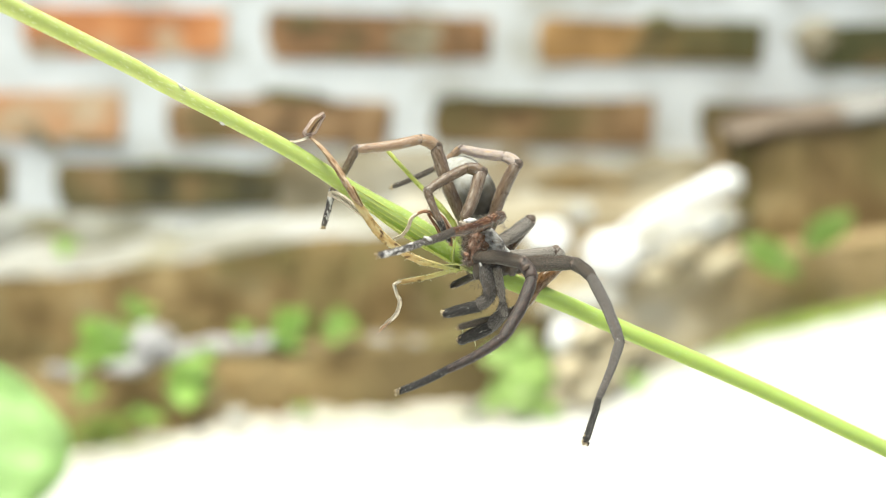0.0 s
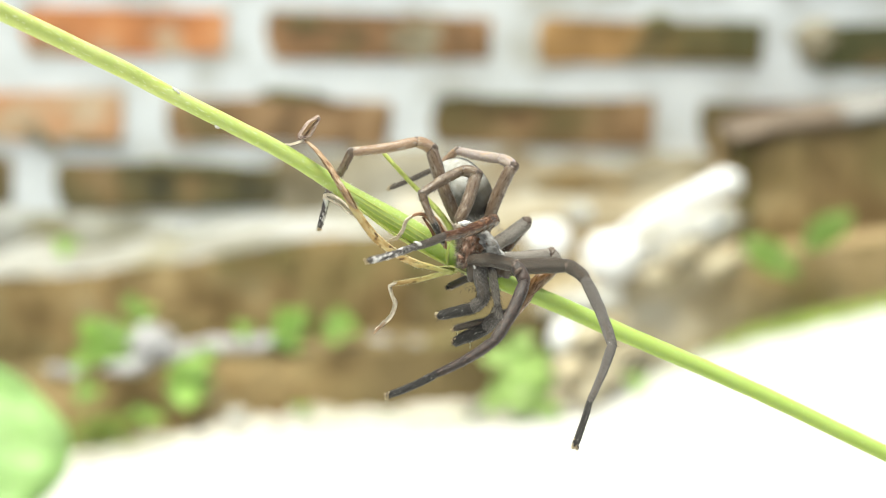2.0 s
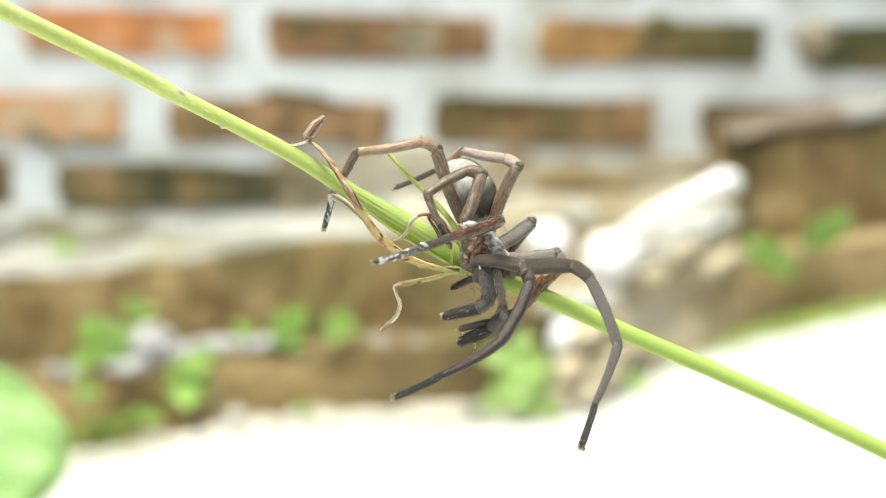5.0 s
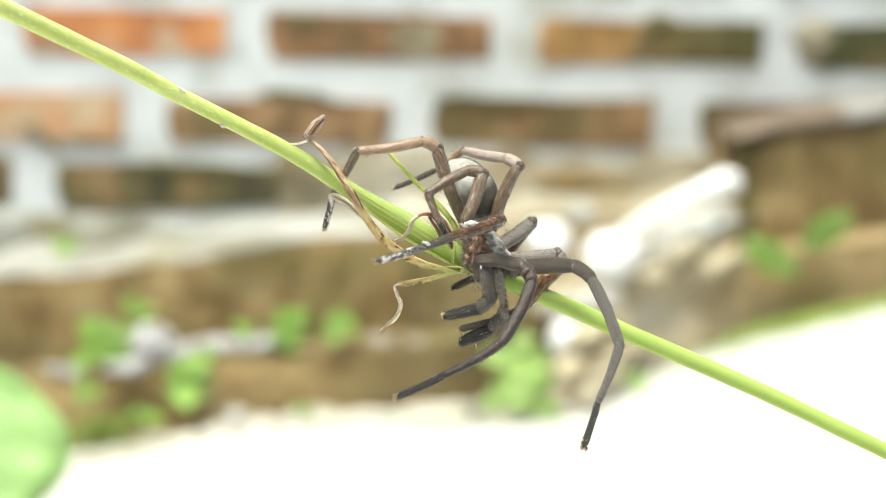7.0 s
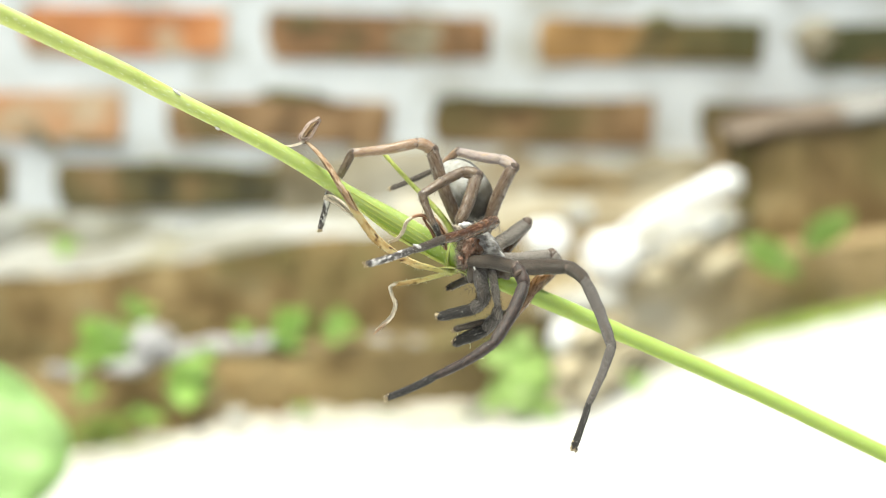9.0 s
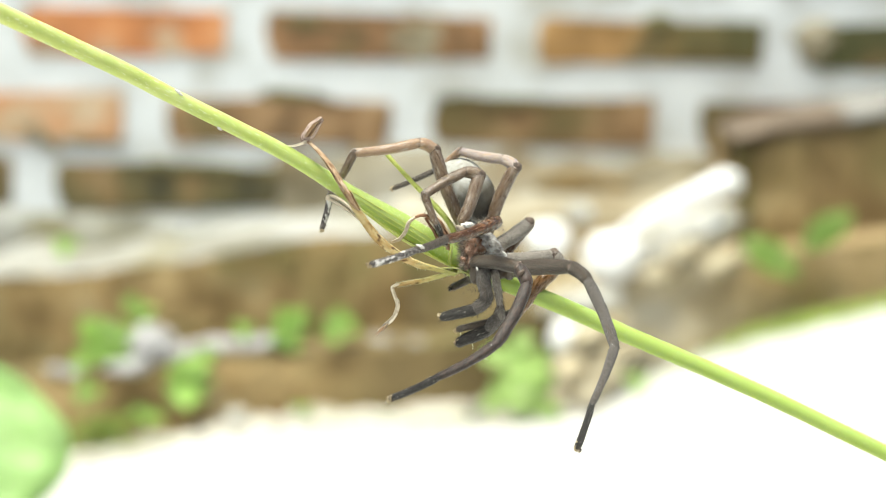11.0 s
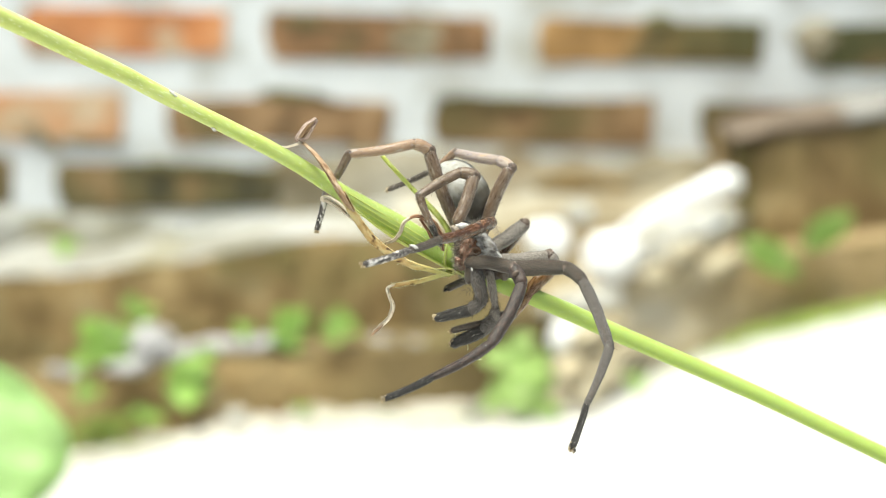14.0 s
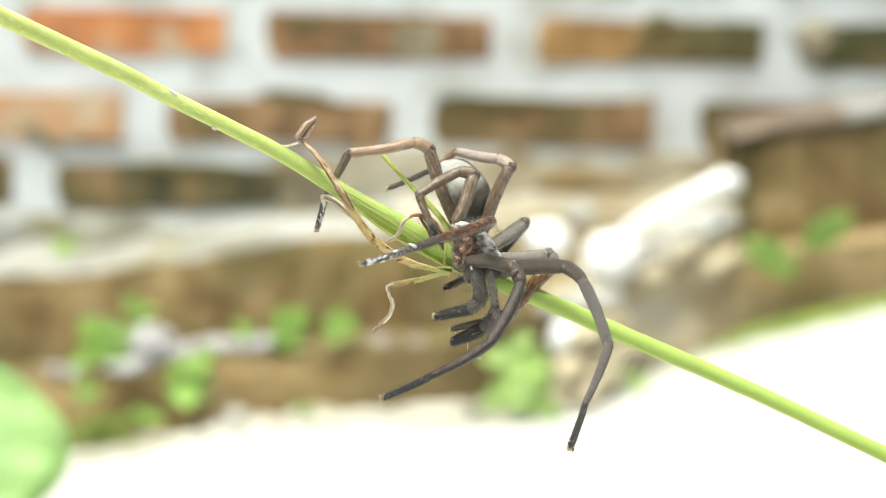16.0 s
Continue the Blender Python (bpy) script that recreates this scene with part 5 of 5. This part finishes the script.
# tufts before the face
rng = random.Random(12)
for name, mat, count, length, rad in (("face_tuft", DOWN, 260, 0.9, 0.026), ("face_bristles", BRISTLE, 180, 1.0, 0.028)):
    bm = bmesh.new()
    for _ in range(count):
        z = rng.uniform(-2.6, 3.6)
        p = (rng.uniform(-1.1, 0.1) + 0.1 * abs(z), rng.uniform(0.6, 2.6), z)
        spike(bm, p, (rng.uniform(-1.3, 0.1), rng.uniform(-1.0, 0.2), rng.uniform(-0.7, 0.9)), length * rng.uniform(0.5, 1.3), rad, rng.uniform(-.3, .3))
    tagged(part(name, bm, mat, spider, "hairs round the face"), kind="stuff")
# hair round the body
rng = random.Random(8)
for mat, count, length, rad in ((DOWN, 1500, 0.6, 0.02), (BRISTLE, 700, 0.8, 0.022)):
    bm = bmesh.new()
    for _ in range(count):
        v = Vector((rng.gauss(0, 1), -abs(rng.gauss(0, 1)), rng.gauss(0, 1))).normalized()
        if rng.random() < (0.6 if mat is DOWN else 0.15):
            c, ax = Vector((2.69, 6.00, 1.40)), (3.3, 4.8, 3.8)
        else:
            c, ax = Vector((0.90, 3.00, 0.00)), (1.9, 2.6, 4.2)
        p = c + Vector((v.x * ax[0], v.y * ax[1], v.z * ax[2]))
        if mat is BRISTLE and rng.random() < 0.35:
            p = Vector((1.31, 1.50, -3.43)) + Vector((rng.uniform(-1.8, 2.6), rng.uniform(-1.2, 1.5), rng.uniform(-2.6, 1.5)))
        spike(bm, p, v + Vector((rng.uniform(-.5, .5), rng.uniform(-.4, .4), rng.uniform(-1.0, .2))), length * rng.uniform(.5, 1.4), rad, rng.uniform(-.2, .2))
    tagged(part("body_hair", bm, mat, spider, "fine hairs on the body"), kind="stuff")

# ---- the sway: stem and spider swing together; seconds, millimetres, degrees ----
SWAY = [
    (0.0, 0.00, 0.00, 0.00, 0.00, 0.00, 0.00),
    (0.1, 0.19, -0.11, -0.01, -0.05, 0.00, 0.08),
    (0.2, 0.20, -0.05, 0.01, -0.09, 0.00, 0.05),
    (0.3, 0.93, -0.44, 0.10, -0.25, 0.01, 0.48),
    (0.4, 0.85, -0.37, 0.07, -0.25, 0.01, 0.39),
    (0.5, -0.36, 0.47, 0.02, -0.09, 0.00, -0.40),
    (0.6, -0.62, 0.62, -0.02, 0.00, 0.02, -0.63),
    (0.7, -0.01, 0.02, -0.18, 0.07, 0.04, -0.31),
    (0.8, 0.23, -0.16, -0.19, 0.09, 0.06, -0.20),
    (0.9, 0.16, -0.06, -0.14, 0.11, 0.08, -0.29),
    (1.0, -0.44, 0.21, -0.28, 0.32, 0.09, -0.72),
    (1.1, -0.67, 0.35, -0.38, 0.45, 0.13, -0.93),
    (1.2, 0.08, -0.01, -0.31, 0.36, 0.17, -0.52),
    (1.3, 0.04, -0.04, -0.43, 0.49, 0.20, -0.62),
    (1.4, -0.32, 0.29, -0.43, 0.59, 0.24, -0.89),
    (1.5, -0.34, 0.37, -0.45, 0.65, 0.27, -0.97),
    (1.6, -1.03, 0.87, -0.59, 0.86, 0.26, -1.47),
    (1.7, -0.30, 0.73, -0.36, 0.68, 0.26, -1.01),
    (1.8, 0.34, 0.25, -0.52, 0.73, 0.25, -0.67),
    (1.9, -0.22, 0.73, -0.59, 0.89, 0.24, -1.08),
    (2.0, -0.88, 1.53, -0.40, 0.92, 0.24, -1.52),
    (2.1, -0.77, 1.15, -0.65, 1.03, 0.22, -1.50),
    (2.2, 0.14, 0.49, -0.62, 0.89, 0.21, -0.95),
    (2.3, -0.10, 0.74, -0.47, 0.84, 0.20, -1.10),
    (2.4, -0.56, 0.81, -0.66, 1.00, 0.18, -1.44),
    (2.5, -0.69, 0.74, -0.77, 1.07, 0.16, -1.55),
    (2.6, -0.88, 1.08, -0.65, 1.07, 0.19, -1.64),
    (2.7, -0.38, 0.88, -0.58, 1.02, 0.21, -1.30),
    (2.8, -0.07, 0.70, -0.62, 1.05, 0.23, -1.09),
    (2.9, -0.65, 1.19, -0.63, 1.17, 0.26, -1.44),
    (3.0, -1.23, 1.69, -0.63, 1.30, 0.28, -1.79),
    (3.1, -0.71, 1.36, -0.58, 1.19, 0.25, -1.47),
    (3.2, -0.13, 0.93, -0.62, 1.12, 0.23, -1.12),
    (3.3, -0.23, 1.11, -0.52, 1.06, 0.21, -1.20),
    (3.4, -0.68, 1.33, -0.63, 1.16, 0.19, -1.51),
    (3.5, -1.04, 1.55, -0.69, 1.22, 0.17, -1.78),
    (3.6, -0.51, 1.33, -0.52, 1.11, 0.17, -1.48),
    (3.7, -0.25, 1.09, -0.60, 1.14, 0.18, -1.38),
    (3.8, -0.36, 1.20, -0.57, 1.18, 0.19, -1.51),
    (3.9, -0.73, 1.39, -0.67, 1.31, 0.19, -1.81),
    (4.0, -0.91, 1.48, -0.71, 1.40, 0.19, -2.00),
    (4.1, -0.47, 1.17, -0.66, 1.31, 0.19, -1.70),
    (4.2, -0.53, 1.15, -0.71, 1.34, 0.19, -1.74),
    (6.3, 0.83, 0.42, 0.28, 0.62, 0.35, -0.40),
    (6.4, 0.57, 0.63, 0.34, 0.62, 0.35, -0.55),
    (6.5, 0.43, 0.51, 0.14, 0.74, 0.35, -0.66),
    (6.6, 0.88, 0.10, 0.11, 0.66, 0.33, -0.36),
    (6.7, 1.19, -0.22, 0.07, 0.60, 0.31, -0.13),
    (6.8, 0.67, -0.06, -0.07, 0.71, 0.27, -0.45),
    (6.9, 0.29, 0.13, -0.10, 0.73, 0.25, -0.67),
    (7.0, 0.08, -0.09, -0.42, 0.89, 0.22, -0.81),
    (7.1, 0.39, -0.15, -0.31, 0.82, 0.23, -0.63),
    (7.2, 0.53, 0.14, -0.01, 0.66, 0.25, -0.52),
    (7.3, 0.19, 0.03, -0.45, 0.97, 0.24, -0.82),
    (7.4, -0.19, 0.52, -0.30, 0.97, 0.25, -1.06),
    (7.5, -0.77, 1.03, -0.28, 1.05, 0.26, -1.44),
    (7.6, 0.34, 0.17, -0.50, 1.03, 0.25, -0.81),
    (7.7, 0.48, 0.24, -0.46, 1.01, 0.25, -0.74),
    (7.8, -0.42, 1.06, -0.43, 1.12, 0.25, -1.31),
    (7.9, -0.39, 1.04, -0.58, 1.21, 0.24, -1.34),
    (8.0, -0.49, 1.17, -0.67, 1.28, 0.24, -1.42),
    (8.1, -0.55, 1.41, -0.48, 1.21, 0.24, -1.47),
    (8.2, -0.18, 1.14, -0.51, 1.20, 0.24, -1.27),
    (8.3, -0.19, 1.09, -0.58, 1.26, 0.24, -1.33),
    (8.4, -1.06, 1.93, -0.39, 1.30, 0.25, -1.89),
    (8.5, -1.13, 2.03, -0.36, 1.31, 0.25, -1.96),
    (8.6, -0.16, 1.25, -0.58, 1.31, 0.26, -1.40),
    (8.7, -0.50, 1.72, -0.48, 1.30, 0.29, -1.61),
    (8.8, -1.03, 2.29, -0.41, 1.35, 0.32, -1.95),
    (8.9, -0.83, 2.03, -0.66, 1.45, 0.33, -1.86),
    (9.0, -0.86, 2.22, -0.61, 1.44, 0.36, -1.89),
    (9.1, -0.73, 2.24, -0.50, 1.37, 0.36, -1.79),
    (9.2, -0.34, 1.87, -0.60, 1.38, 0.35, -1.57),
    (11.3, -0.54, 1.48, -0.63, 1.58, 0.27, -1.73),
    (11.4, -0.86, 1.70, -0.64, 1.64, 0.26, -1.93),
    (11.5, -0.80, 1.59, -0.71, 1.68, 0.26, -1.90),
    (11.6, -0.30, 1.31, -0.66, 1.57, 0.27, -1.59),
    (11.7, -0.12, 1.22, -0.66, 1.53, 0.27, -1.49),
    (11.8, -0.52, 1.56, -0.64, 1.56, 0.29, -1.75),
    (11.9, -0.85, 1.79, -0.69, 1.63, 0.30, -1.98),
    (12.0, -1.00, 1.99, -0.62, 1.59, 0.31, -2.07),
    (12.1, -0.36, 1.56, -0.59, 1.50, 0.31, -1.65),
    (12.2, -0.22, 1.46, -0.62, 1.49, 0.31, -1.56),
    (12.3, -0.61, 1.77, -0.59, 1.53, 0.32, -1.78),
    (12.4, -0.92, 1.97, -0.63, 1.59, 0.32, -1.97),
    (12.5, -0.98, 2.03, -0.62, 1.60, 0.33, -1.99),
    (12.6, -0.35, 1.54, -0.60, 1.50, 0.32, -1.58),
    (12.7, -0.18, 1.31, -0.64, 1.49, 0.31, -1.47),
    (12.8, -0.69, 1.63, -0.61, 1.54, 0.31, -1.80),
    (12.9, -1.02, 1.79, -0.63, 1.59, 0.31, -1.99),
    (13.0, -0.97, 1.65, -0.66, 1.59, 0.30, -1.97),
    (13.1, -0.51, 1.38, -0.65, 1.53, 0.31, -1.70),
    (13.2, -0.50, 1.45, -0.62, 1.51, 0.31, -1.70),
    (13.3, -0.87, 1.74, -0.63, 1.57, 0.32, -1.96),
    (13.4, -1.11, 1.95, -0.64, 1.61, 0.33, -2.15),
    (13.5, -1.10, 1.98, -0.64, 1.61, 0.34, -2.16),
    (13.6, -0.52, 1.42, -0.64, 1.44, 0.32, -1.71),
    (13.7, -0.36, 1.17, -0.65, 1.34, 0.29, -1.56),
    (13.8, -1.17, 1.57, -0.70, 1.37, 0.28, -2.00),
    (13.9, -1.60, 1.71, -0.74, 1.36, 0.25, -2.19),
    (14.0, -1.27, 1.33, -0.74, 1.22, 0.23, -1.92),
    (14.1, -0.69, 0.92, -0.76, 1.16, 0.22, -1.54),
    (14.2, -0.93, 1.12, -0.77, 1.21, 0.21, -1.68),
    (14.3, -1.30, 1.41, -0.79, 1.27, 0.21, -1.91),
    (14.4, -1.54, 1.61, -0.80, 1.31, 0.20, -2.05),
    (14.5, -1.27, 1.46, -0.79, 1.28, 0.19, -1.87),
    (14.6, -1.13, 1.46, -0.74, 1.25, 0.21, -1.81),
    (14.7, -1.43, 1.67, -0.80, 1.35, 0.22, -2.05),
    (14.8, -1.47, 1.66, -0.90, 1.43, 0.24, -2.14),
    (14.9, -1.70, 1.96, -0.82, 1.44, 0.25, -2.31),
    (15.0, -1.43, 1.87, -0.76, 1.40, 0.26, -2.17),
    (15.1, -1.25, 1.33, -0.90, 1.24, 0.08, -1.86),
    (15.2, -1.29, 1.85, -0.78, 1.43, 0.27, -2.19),
    (15.3, -1.54, 2.16, -0.79, 1.69, 0.35, -2.71),
    (15.4, -1.57, 2.23, -0.79, 1.78, 0.32, -3.04),
    (15.5, -1.26, 1.36, -0.81, 1.44, 0.17, -2.09),
    (15.6, -1.49, 1.06, -0.97, 1.16, 0.01, -1.82),
    (15.7, -1.33, 1.77, -0.58, 1.33, 0.22, -2.20),
    (15.8, -1.38, 2.12, -0.80, 1.73, 0.36, -2.62),
    (15.9, -1.56, 2.54, -0.88, 1.81, 0.32, -3.03),
    (16.0, -1.33, 1.96, -0.56, 1.37, 0.28, -2.32),
]


def motions():
    rows = [(t, REST @ pose(x * MM, y * MM, z * MM, a, b, c)) for t, x, y, z, a, b, c in SWAY]
    walk(stem, rows)
    walk(spider, rows)


motions()
